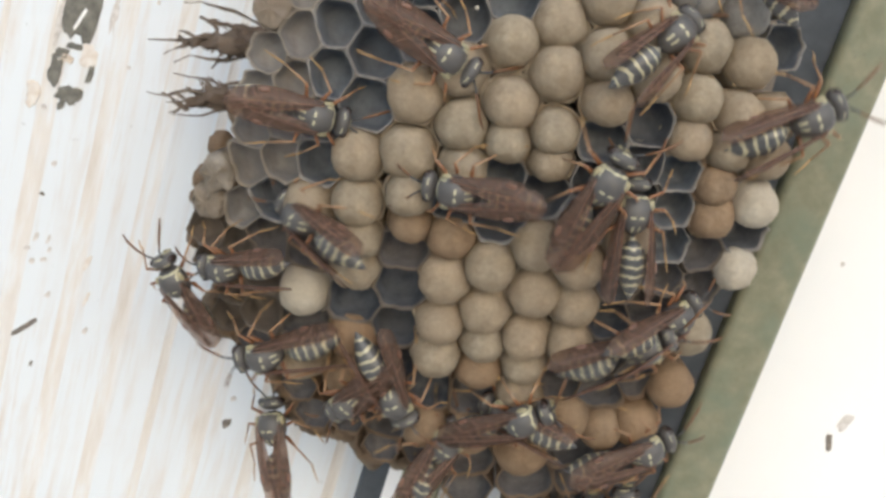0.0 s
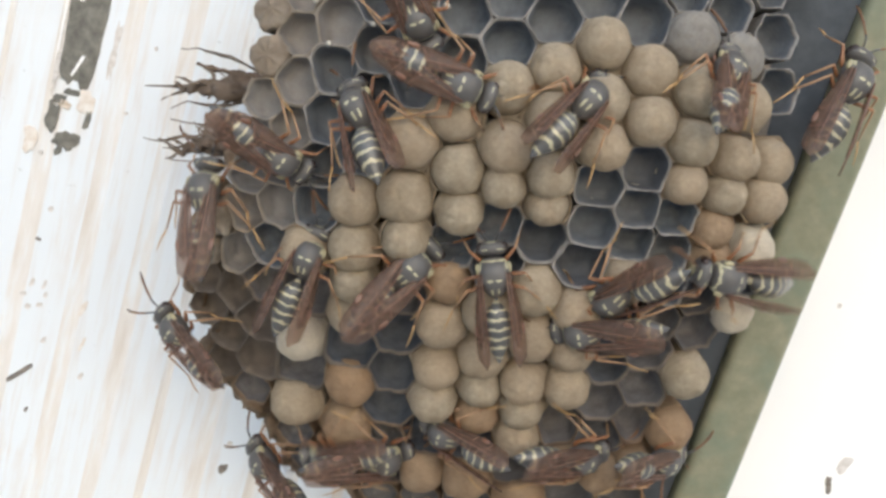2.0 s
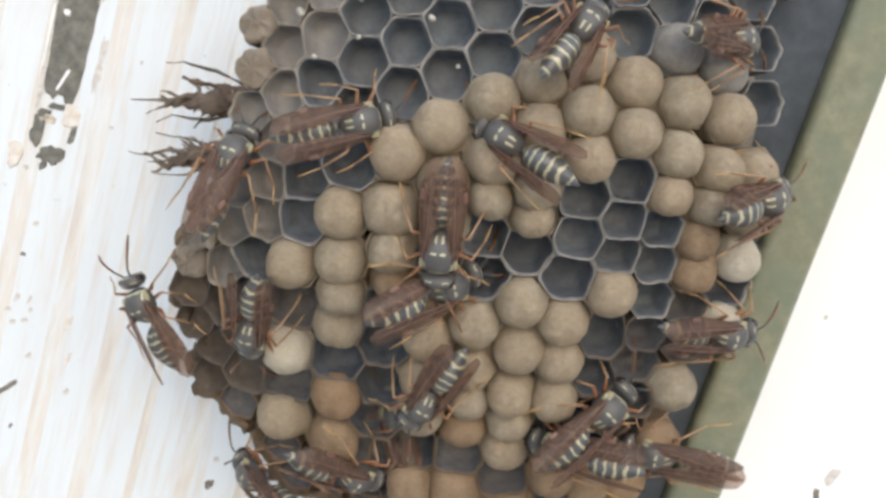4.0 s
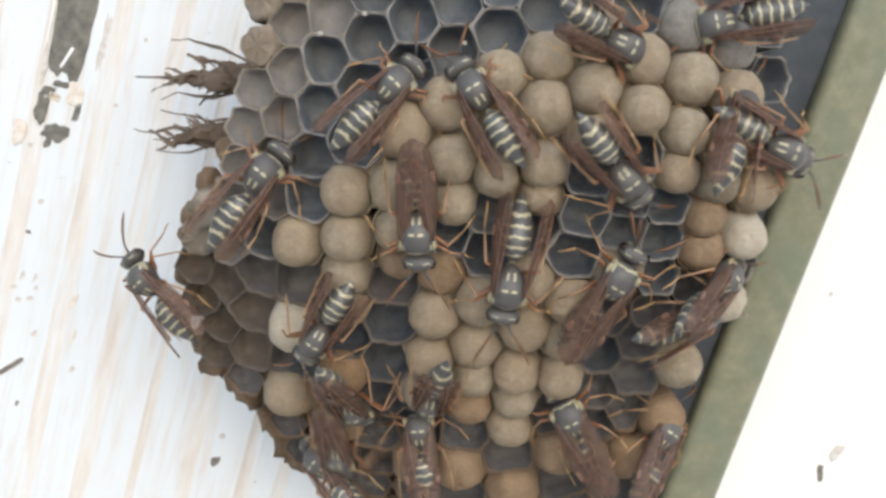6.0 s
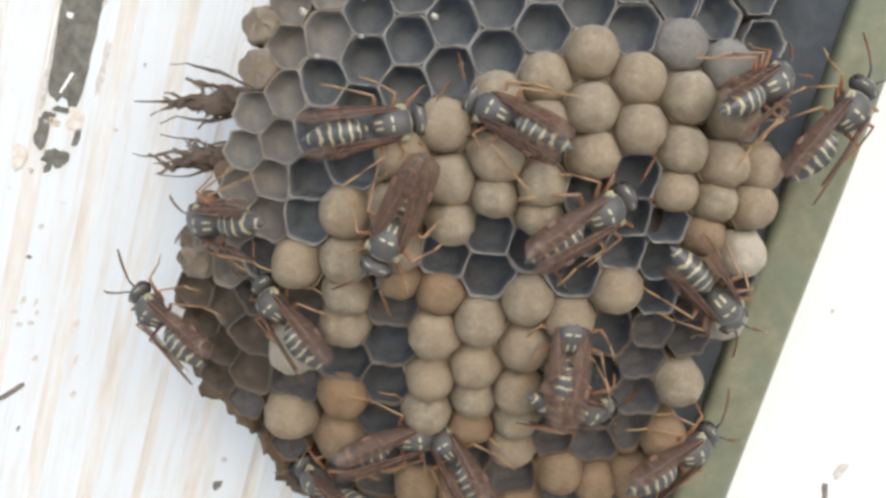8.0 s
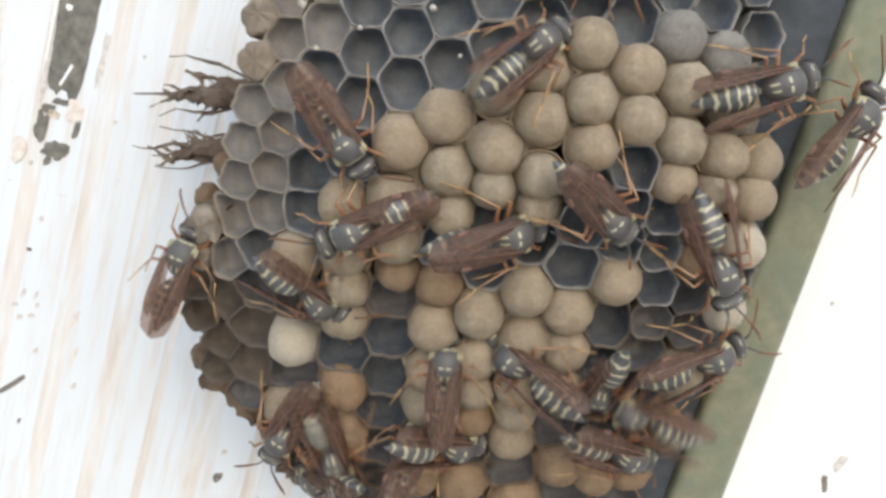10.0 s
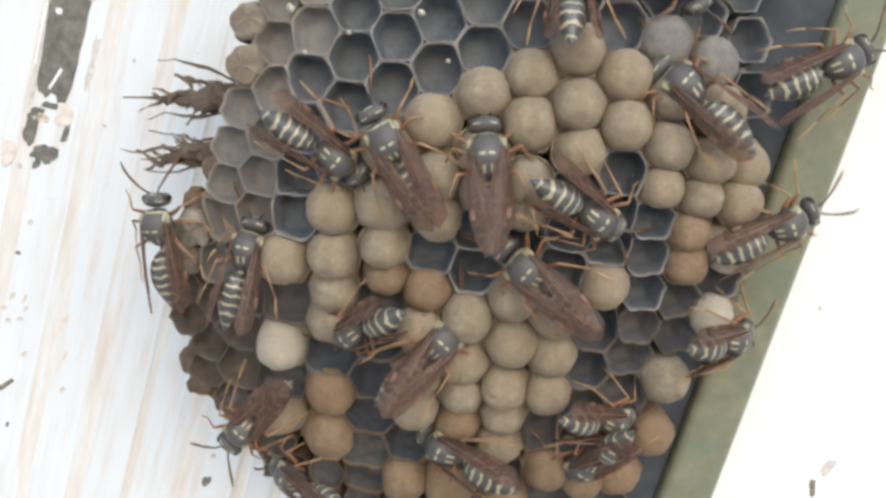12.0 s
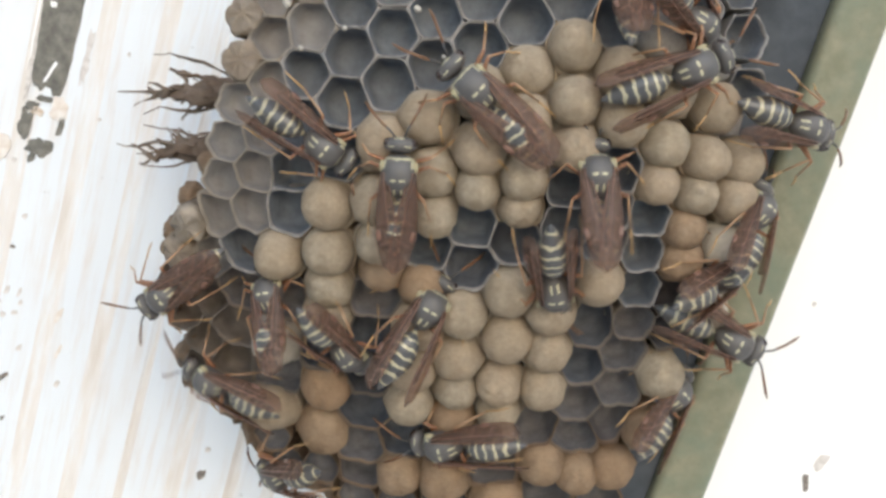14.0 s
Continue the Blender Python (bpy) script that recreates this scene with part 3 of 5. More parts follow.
def cell_mesh(radii, seed, mats, deep=1.0):
    n = len(radii)
    mean = sum(radii) / n
    soft = [(radii[k - 1] + 2 * radii[k] + radii[(k + 1) % n]) / 4 for k in range(n)]
    bm = bmesh.new()
    rings = []
    for grow, z, q in ((0.72, -13, 0.5), (0.95, -5, 0.0), (1.0, -0.45, 0.0), (1.0, -0.02, 0.0), (0.985, 0.08, 0.0), (0.94, -0.04, 0.04), (0.925, -0.5, 0.07), (0.90, -2.0, 0.15), (0.85, -4.0, 0.35), (0.45, -4.4, 0.8)):
        ring = []
        for k in range(n):
            a = 2 * math.pi * k / n
            base = radii[k] if grow > 0.97 else (soft[k] + radii[k]) / 2
            rad = grow * (base + (mean * 0.97 - base) * q) * (1 + (0.045 if q else 0.01) * noise.noise((math.cos(a) * 2 + seed * 3, math.sin(a) * 2, z)))
            ring.append((rad * math.cos(a), rad * math.sin(a), z + (0.55 * noise.noise((math.cos(a) * 2.2, math.sin(a) * 2.2 + seed, 5)) + 0.2 * noise.noise((math.cos(a) * 7, math.sin(a) * 7, seed)) if z > -2 else 0)))
        rings.append(ring)
    rings[7:] = [[(x, y, z * deep) for x, y, z in r] for r in rings[7:]]
    ring_skin(bm, rings)
    bm.faces.index_update()
    # slot 1, the inner faces, carries shade or haze in its colour
    for f in bm.faces:
        k = f.index // n
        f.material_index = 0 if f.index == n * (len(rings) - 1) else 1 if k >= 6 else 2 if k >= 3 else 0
    return mesh_of("cell", bm, *mats)


def cap_mesh(radii, seed, mat, high, rough=1.0):
    """A silk dome that fills its cell's outline at the foot and rounds off above."""
    n = len(radii)
    mean = sum(radii) / n
    soft = [(radii[k - 1] + 2 * radii[k] + radii[(k + 1) % n]) / 4 for k in range(n)]
    lean = (0.25 * noise.noise((seed, 1, 0)), 0.25 * noise.noise((seed, 2, 0)))
    bm = bmesh.new()
    rings = []
    for r, z, q in [(0.93, -1.4, 0.0), (0.95, -0.2, 0.1), (0.965, 0.35, 0.55)] + [(0.97 * math.cos(a) ** 0.85, 0.35 + high * math.sin(a), 0.7 + 0.3 * math.sin(a)) for a in [radians(v) for v in (14, 28, 42, 56, 70, 82)]]:
        ring = []
        for k in range(n):
            a = 2 * math.pi * k / n
            rad = r * (soft[k] + (mean - soft[k]) * q) * (1 + 0.05 * rough * noise.noise((math.cos(a) * 1.7 + seed * 3, math.sin(a) * 1.7, z * 0.3)) + 0.025 * rough * noise.noise((math.cos(a) * 4, math.sin(a) * 4 + seed, z)))
            ring.append((rad * math.cos(a) + lean[0] * z, rad * math.sin(a) + lean[1] * z, z + 0.12 * rough * noise.noise((math.cos(a) * 2.2, math.sin(a) * 2.2 + seed, z))))
        rings.append(ring)
    ring_skin(bm, rings)
    return mesh_of("cap", bm, mat)


CAPS = {"c": (M_CAP, 2.9, "cream silk-paper cap"), "w": (M_CAP_WHITE, 3.0, "fresh white silk cap"), "b": (M_CAP_TAN, 2.5, "tan-brown cap"), "g": (M_CAP_GREY, 2.0, "old grey cap"), "p": (M_LID, 0.9, "crumpled pale lid of a small edge cell")}


def open_side(p):
    """Whether a wide angle round a cell has no neighbour in it."""
    turns = sorted(math.atan2(q.z - p.z, q.x - p.x) for _, q in CELLS if 0.1 < (q - p).length < 9)
    return max((b - a for a, b in zip(turns, turns[1:] + [turns[0] + 2 * math.pi])), default=7) > 2.0


def build_comb():
    rnd = random.Random(11)
    base = Matrix.Translation(-nest.location)
    for count, (kind, p) in enumerate(CELLS):
        n = (outward(p.x, p.z) + Vector((0, -0.45, 0))).normalized()
        across = Vector((1, 0, 0.06))
        xa = (across - n * across.dot(n)).normalized()
        ya = n.cross(xa)
        turn = Matrix((xa, ya, n)).transposed().to_4x4()
        lift = rnd.uniform(-0.4, 0.4)
        old = p.z + 0.1 * p.x + 6 * noise.noise(p * 0.08) < -4      # the lower cells were used before and are stained brown
        fringe = open_side(p) and p.x < 0      # the newest cells, shallow and pale, with haze added to their colour
        radii = cell_outline(p, xa, ya, 2.5 if kind == "p" else 2.8 if fringe else 3.0 if p.x > 24 and kind == "o" else 3.45 if kind != "o" and p.x > 24 else 3.6 if open_side(p) else 4.3, rounded=kind in "cwbgp")
        rear = p.x < -12 and not fringe and any((q - p).length < 6.4 and q.x < p.x and open_side(q) for _, q in CELLS)
        oldest = p.z + 7 * noise.noise(p * 0.11 + Vector((3, 0, 0))) < -18
        mats = (M_BROWN, M_OLD_HAZED, M_BROWN) if oldest else (M_OLD, M_OLD, M_OLD) if old and (fringe or rear) else (M_NEW, M_PALE_HAZE, M_NEW) if fringe or rear else (M_OLD, M_OLD_HAZED, M_OLD) if old else (M_CELL, M_INSIDE_SHADE, M_RIM)
        # kind d: the hole's shade is coloured onto its inner faces
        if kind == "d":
            mats = (mats[0], M_HOLE_SHADE, mats[2])
        elif kind != "o":
            mats = (CAPS[kind][0], mats[1], CAPS[kind][0])
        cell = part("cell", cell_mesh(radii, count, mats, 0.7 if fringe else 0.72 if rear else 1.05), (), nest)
        cell.matrix_basis = base @ Matrix.Translation((p + n * lift) * MM) @ turn
        if kind not in "od":
            mat, high, label = CAPS[kind]
            cap = part("cap", cap_mesh(radii, count, mat, high * rnd.uniform(0.85, 1.1), 4.5 if kind == "p" else rnd.uniform(0.9, 2.0)), (), cell, label)
            cap.matrix_basis = pose(0, 0, 0, rnd.uniform(-6, 6), rnd.uniform(-6, 6), 0)


build_comb()


def build_core():
    """The dark mass behind the cells that carries them to the wall."""
    bm = bmesh.new()
    c, n = Vector((5, 0, 0)), 48
    reach = []
    for k in range(n):
        a = 2 * math.pi * k / n
        way = Vector((math.cos(a), 0, math.sin(a)))
        best = 8.0
        for _, p in CELLS:
            v = Vector((p.x - c.x, 0, p.z - c.z))
            if v.length > 1 and v.normalized().dot(way) > 0.96:
                best = max(best, v.length)
        reach.append(best)
    reach = [(reach[k - 1] + 2 * reach[k] + reach[(k + 1) % n]) / 4 for k in range(n)]
    rings = []
    for s, back in ((0.05, 9), (0.3, 9), (0.55, 9), (0.75, 9), (0.88, 9.5), (0.93, 11.5), (0.85, 16), (0.6, 22), (0.35, 60)):
        ring = []
        for k in range(n):
            a = 2 * math.pi * k / n
            r = reach[k] * s * (1 + 0.04 * noise.noise((k * 0.5, s * 7, 2)))
            x, z = c.x + r * math.cos(a), c.z + r * math.sin(a)
            ring.append((x - 5, min(comb_depth(x, z) + back, wall_depth(z) + 2) - 150, z))
        rings.append(ring[::-1])
    ring_skin(bm, rings)
    part("comb_body", bm, M_CORE, nest)


build_core()


def shred(seed, length, fingers, label):
    """A frayed tongue of torn nest paper with loose fibres."""
    rnd = random.Random(seed)

    def strand(start, ang, tilt, ln, r0, flat):
        bm = bmesh.new()
        pts, p, a = [], Vector(start), ang
        for k in range(7):
            pts.append(p.copy())
            a = ang + rnd.uniform(-0.35, 0.35)
            p = p + Vector((-math.cos(a), tilt, math.sin(a))) * ln / 6
        tube(bm, pts, [max(0.09, r0 * (1 - (k / 6.6) ** 2.2) * rnd.uniform(0.5, 1.35)) for k in range(7)], 12, flat=flat)
        bmesh.ops.subdivide_edges(bm, edges=bm.edges, cuts=1 if r0 < 0.8 else 2, use_grid_fill=True)
        for v in bm.verts:
            v.co += noise.noise_vector(v.co * 0.9 + Vector((seed, 0, 0))) * min(0.8, r0 * 0.5) + noise.noise_vector(v.co * 2.6 + Vector((0, seed, 0))) * min(0.5, r0 * 0.4)
        return bm, pts

    bm, main = strand((1.0, 0, 0), 0.0, -0.05, length * 0.55, 1.9, 0.8)
    ob = part("torn_paper", bm, M_SHRED, nest, label)
    for z, ln, r0 in ((0.9, 0.5, 0.8), (-0.9, 0.45, 0.8), (0.1, 0.8, 0.5), (1.1, 0.62, 0.3), (-0.9, 0.66, 0.28)):
        part("fibre", strand((0.6, 0.2, z), z * 0.12, 0.0, length * ln, r0, 0.7)[0], M_SHRED, ob)
    for k in range(fingers):
        q = main[rnd.randrange(1, 7)] + Vector((0, 0, rnd.uniform(-0.9, 0.9)))
        part("fibre", strand(q, rnd.uniform(-0.8, 0.8), rnd.uniform(-0.4, 0.3), length * rnd.uniform(0.06, 0.2), rnd.uniform(0.12, 0.4), 0.6)[0], M_SHRED, ob)
    return ob


for sd, x, y, z, ln, fg, rot in ((3, -23.5, 152, 19.6, 21.0, 32, 1), (8, -24.5, 152, 12.9, 20.5, 32, -3)):
    ob = shred(sd, ln, fg, "frayed brown strip of torn paper")
    ob.matrix_basis = Matrix.Translation((x * MM - nest.location.x, y * MM - nest.location.y, z * MM)) @ pose(0, 0, 0, 0, rot, 0)


def crust(x, z, size, seed, back=6.5):
    """A ragged lump of pulp on the comb's edge."""
    bm = bmesh.new()
    bmesh.ops.create_icosphere(bm, subdivisions=3, radius=size)
    for v in bm.verts:
        v.co = Vector((v.co.x * 0.8, v.co.y * 1.4, v.co.z)) * (1 + 0.35 * noise.noise(v.co * 0.6 + Vector((seed, 0, 0)))) + noise.noise_vector(v.co * 1.3 + Vector((0, seed, 0))) * 0.32
    ob = part("edge_crust", bm, M_CRUST, nest, "ragged lump of brown pulp")
    ob.matrix_basis = Matrix.Translation((x * MM - nest.location.x, (comb_depth(x, z) + back) * MM - nest.location.y, z * MM))


def edge_reach(a):
    """How far the cells reach from the comb's middle at an angle."""
    way = Vector((math.cos(a), 0, math.sin(a)))
    best = 8.0
    for _, p in CELLS:
        v = Vector((p.x - 3, 0, p.z + 3))
        along = v.dot(way)
        if along > 0 and (v - way * along).length < 3.4:
            best = max(best, along + 0.6 * math.sqrt(3.4 ** 2 - (v - way * along).length_squared))
    return best


def build_skirt(first, last, seed):
    """Crumpled old paper that wraps the comb's edge from the outer cells back to its body."""
    bm = bmesh.new()
    n = int((last - first) * 1.6)
    rows = []
    for k in range(n + 1):
        a = radians(first + (last - first) * k / n)
        end = min(1.0, 4 * min(k, n - k) / n)
        reach = edge_reach(a)
        row = []
        for dr, back in ((-1.0, 5.0), (0.4, 2.2), (1.0, 1.2), (1.6, 1.7), (2.0, 2.6), (2.3, 3.7), (2.4, 5.0), (2.1, 6.5), (1.3, 8.3), (-0.6, 11.0), (-5.0, 13.0)):
            r = reach + dr * end - 1.2 * (1 - end)
            x, z = 3 + r * math.cos(a), -3 + r * math.sin(a)
            q = Vector((x, comb_depth(x, z) + back, z))
            q += noise.noise_vector(q * 0.32 + Vector((seed, 0, 0))) * 1.3 * end + noise.noise_vector(q * 0.95 + Vector((0, seed, 0))) * 0.75 + noise.noise_vector(q * 2.4) * 0.3
            row.append(bm.verts.new(q - nest.location / MM))
        rows.append(row)
    for u, v in zip(rows, rows[1:]):
        for k in range(len(u) - 1):
            bm.faces.new((u[k], u[k + 1], v[k + 1], v[k]))
    for f in bm.faces:
        f.normal_update()
    part("edge_skirt", bm, M_CRUST, nest, "crumpled brown paper round the comb's edge")


def build_crusts():
    build_skirt(186, 262, 4.0)
    rnd = random.Random(21)
    for k in range(22):
        a = radians(158 + 132 * k / 21 + rnd.uniform(-2, 2))
        r = edge_reach(a) + rnd.uniform(0.6, 1.4)
        crust(3 + r * math.cos(a), -3 + r * math.sin(a), rnd.uniform(1.3, 2.1), k * 3.7)


build_crusts()


def tuft(x, z, size, seed):
    bm = bmesh.new()
    bmesh.ops.create_icosphere(bm, subdivisions=2, radius=size)
    for v in bm.verts:
        v.co *= 1 + 0.6 * noise.noise(v.co * 2 + Vector((seed, 0, 0)))
    ob = part("silk_tuft", bm, M_SILK, nest, "scrap of pale silk on a cell rim")
    ob.matrix_basis = Matrix.Translation((x * MM - nest.location.x, (comb_depth(x, z) - 0.1) * MM - nest.location.y, z * MM))


for k, (x, z, size) in enumerate(((-1.0, 25.9, 0.42), (-9.0, 24.0, 0.3), (-14.0, 22.0, 0.3), (-15.6, 27.0, 0.5), (-8.8, 28.2, 0.4), (20.2, 12.4, 0.5), (2.0, 20.6, 0.25))):
    tuft(x, z, size, k * 7)


# ---- the wasps ----
def blade(bm, length, wide, seed, slot=0):
    """A folded wing reaching back from its hinge, with a thickness and a faint camber."""
    n = 12
    top, low = [], []
    for k in range(n + 1):
        s = k / n
        half = wide * (0.16 + 0.84 * math.sin(math.pi * min(s * 0.62 + 0.05, 1)) ** 0.9) * (1 if s < 0.86 else math.sqrt(max(0, 1 - ((s - 0.86) / 0.141) ** 2)))
        x, droop = -length * s, -0.5 * s * s
        row = [(x, -half * 0.35, droop + 0.12), (x, half * 0.1, droop + 0.2), (x, half * 0.65, droop)]
        top.append([bm.verts.new((a, b, c + 0.03)) for a, b, c in row])
        low.append([bm.verts.new((a, b, c - 0.03)) for a, b, c in row])
    for k in range(n):
        for q in range(2):
            bm.faces.new((top[k][q], top[k + 1][q], top[k + 1][q + 1], top[k][q + 1]))
            bm.faces.new((low[k][q + 1], low[k + 1][q + 1], low[k + 1][q], low[k][q]))
        bm.faces.new((top[k][0], low[k][0], low[k + 1][0], top[k + 1][0]))
        bm.faces.new((top[k][2], top[k + 1][2], low[k + 1][2], low[k][2]))
    for side in (0, 1):
        pts = [(-length * s, (-0.3 + 0.34 * side) * wide * (0.3 + 0.7 * math.sin(math.pi * min(s * 0.62 + 0.05, 1))), 0.17 + 0.06 * side - 0.5 * s * s) for s in [q / 7 * 0.93 for q in range(8)]]
        tube(bm, pts, [0.06 - 0.004 * q for q in range(8)], 5, slot=1)
    for s, a, b in ((0.3, -0.3, 0.1), (0.45, 0.0, 0.6), (0.56, -0.3, 0.05), (0.66, 0.02, 0.62), (0.76, -0.28, 0.04)):
        half = wide * (0.16 + 0.84 * math.sin(math.pi * min(s * 0.62 + 0.05, 1)) ** 0.9)
        tube(bm, [(-length * (s + 0.03 * q), (a + (b - a) * q / 2) * half, 0.2 - 0.14 * max(a + (b - a) * q / 2, 0) - 0.5 * s * s) for q in range(3)], [0.045, 0.04, 0.03], 5, slot=1)


def build_wasp():
    """Looks along +x with its back up (+z); the origin is under the waist."""
    w = new("wasp")
    bm = bmesh.new()
    lathe_x(bm, [(3.15, 0.4, 0.1), (3.0, 1.0, 0.15), (2.6, 1.45, 0.25), (1.9, 1.72, 0.32), (0.9, 1.75, 0.35), (0.1, 1.5, 0.25), (-0.5, 1.15, 0.05), (-0.95, 0.7, -0.15), (-1.15, 0.3, -0.25)], 18, 1.02, 0.95)
    thorax = part("thorax", bm, M_THORAX, w, "black thorax with small yellow marks")
    for sy in (-1, 1):
        bm = bmesh.new()
        bmesh.ops.create_uvsphere(bm, u_segments=10, v_segments=6, radius=0.42, matrix=Matrix.Translation((2.0, sy * 1.6, 0.75)) @ Matrix.Diagonal((1.5, 0.7, 0.8, 1)))
        part("shoulder_plate", bm, M_YELLOW, thorax, "yellow shoulder plate")
    bm = bmesh.new()
    lathe_x(bm, [(-1.0, 0.22, -0.25), (-1.35, 0.22, -0.28), (-1.7, 0.45, -0.25), (-2.2, 0.95, -0.2), (-2.9, 1.38, -0.2), (-3.0, 1.34, -0.2), (-3.8, 1.6, -0.28), (-3.9, 1.55, -0.28), (-4.7, 1.62, -0.42), (-4.8, 1.56, -0.44),
                 (-5.6, 1.45, -0.62), (-5.7, 1.38, -0.64), (-6.4, 1.12, -0.85), (-6.5, 1.05, -0.87), (-7.2, 0.68, -1.1), (-7.9, 0.25, -1.35), (-8.2, 0.05, -1.45)], 16, 0.94, 0.92)
    part("abdomen", bm, M_ABDOMEN, w, "black abdomen ringed with pale yellow bands")
    bm = bmesh.new()
    lathe_x(bm, [(0.75, 0.35, -0.35), (0.72, 0.85, -0.3), (0.45, 1.2, -0.15), (0.0, 1.32, 0.0), (-0.45, 1.15, 0.1), (-0.75, 0.7, 0.15), (-0.85, 0.3, 0.15)], 16, 1.12, 0.95)
    head = part("head", bm, M_HEAD, w, "black head with small yellow marks")
    head.matrix_basis = at(4.05, 0, -0.1) @ pose(0, 0, 0, 0, 14, 0) @ Matrix.Diagonal((1.0, 1.15, 1.05, 1))
    for sy in (-1, 1):
        bm = bmesh.new()
        bmesh.ops.create_uvsphere(bm, u_segments=10, v_segments=8, radius=0.72, matrix=Matrix.Translation((0.12, sy * 1.08, 0.05)) @ Matrix.Diagonal((0.72, 0.55, 1.15, 1)))
        part("eye", bm, M_EYE, head, "dark oval eye")
        bm = bmesh.new()
        tube(bm, [(0.6, sy * 0.25, -0.95), (0.85, sy * 0.32, -1.25), (0.95, sy * 0.12, -1.5)], [0.24, 0.2, 0.06], 6)
        part("mandible", bm, M_YELLOW, head)
        bm = bmesh.new()
        tube(bm, [(0, 0, 0), (0.9, sy * 0.55, 0.5), (1.2, sy * 0.8, 0.55)], [0.13, 0.11, 0.12], 6, slot=1)
        tube(bm, [(1.15, sy * 0.78, 0.55), (2.2, sy * 1.5, 0.5), (3.3, sy * 2.2, 0.2), (4.2, sy * 2.6, -0.25)], [0.12, 0.15, 0.16, 0.08], 6)
        ant = part("antenna", bm, [M_ANTENNA, M_BLACK], w, "dark rusty antenna")
        ant.matrix_basis = at(4.65, sy * 0.35, 0.35)
    bm = bmesh.new()
    bmesh.ops.create_uvsphere(bm, u_segments=10, v_segments=6, radius=0.6, matrix=Matrix.Translation((0.68, 0, -0.45)) @ Matrix.Diagonal((0.35, 0.95, 0.9, 1)))
    part("face_plate", bm, M_YELLOW, head, "yellow face plate")
    for sy in (-1, 1):
        bm = bmesh.new()
        blade(bm, 10.2, 2.3 * sy, 1)
        wing = part("fore_wing", bm, [M_WING, M_VEIN], w, "folded amber-brown wing")
        wing.matrix_basis = at(1.5, sy * 1.35, 1.25) @ pose(0, 0, 0, -sy * 12, -2, sy * 5)
        bm = bmesh.new()
        bmesh.ops.create_uvsphere(bm, u_segments=8, v_segments=5, radius=0.3, matrix=Matrix.Translation((-6.2, sy * 1.25, -0.1)) @ Matrix.Diagonal((2.2, 0.9, 0.35, 1)))
        part("wing_spot", bm, M_VEIN, wing, "dark brown spot near the wing's edge")
        bm = bmesh.new()
        blade(bm, 7.0, 1.7 * sy, 2)
        wing = part("hind_wing", bm, [M_WING, M_VEIN], w)
        wing.matrix_basis = at(0.5, sy * 1.4, 0.85) @ pose(0, 0, 0, -sy * 22, 0, sy * 2)
    for pair, (hx, fx, kx, tx, out) in enumerate(((2.2, 1.3, 2.7, 3.6, 0.86), (1.2, 0.5, -0.7, -2.3, 1.0), (0.1, -0.9, -3.3, -5.6, 0.92))):
        for sy in (-1, 1):
            bm = bmesh.new()
            knee = (fx, sy * 2.3 * out, 1.0 + 0.2 * pair)
            ankle = (kx, sy * 3.6 * out, -1.2)
            tube(bm, [(0, 0, 0), (fx * 0.35, sy * 0.7, 0.1), knee], [0.24, 0.26, 0.15], 7, slot=1)
            tube(bm, [tuple(0.75 * v for v in knee), knee, tuple(0.5 * (a + b) for a, b in zip(knee, ankle)), ankle], [0.13, 0.12, 0.12, 0.08], 7)
            leg = part("leg", bm, [M_LEG, M_THIGH], w, "orange leg with a darker rusty thigh")
            leg.matrix_basis = at(hx, sy * 0.8, -0.85)
            bm = bmesh.new()
            toe = (tx, sy * 4.3 * out, -2.0)
            tube(bm, [ankle, tuple(0.5 * (a + b) + (0.15 if q == 2 else 0) for q, (a, b) in enumerate(zip(ankle, toe))), toe], [0.10, 0.09, 0.05], 6)
            part("foot", bm, M_FOOT, leg, "yellow-orange foot")
    w.scale = (1.1, 1.1, 1.1)
    return tagged(w, "black and yellow paper wasp with amber wings", "wasp", group="wasps on the nest")


LIFT = 5.0           # of a wasp's body over the comb


def wasp_pose(x, z, heading, dip):
    """On the comb at x, z; heading in degrees, 0 to the right and 90 up; dip: head turned down into the comb."""
    n = (outward(x, z, perch_depth) + Vector((0, -0.4, 0))).normalized()
    a = radians(heading)
    h = Vector((math.cos(a), 0, math.sin(a)))
    h = (h - n * h.dot(n)).normalized()
    side = n.cross(h)
    turn = Matrix((h, side, n)).transposed().to_4x4()
    p = Vector((x, perch_depth(x, z), z)) + Vector((0, -LIFT, 0))
    return Matrix.Translation(p * MM) @ turn @ pose(0, 0, 0, 0, dip, 0) @ at(1.9, 0, 0)


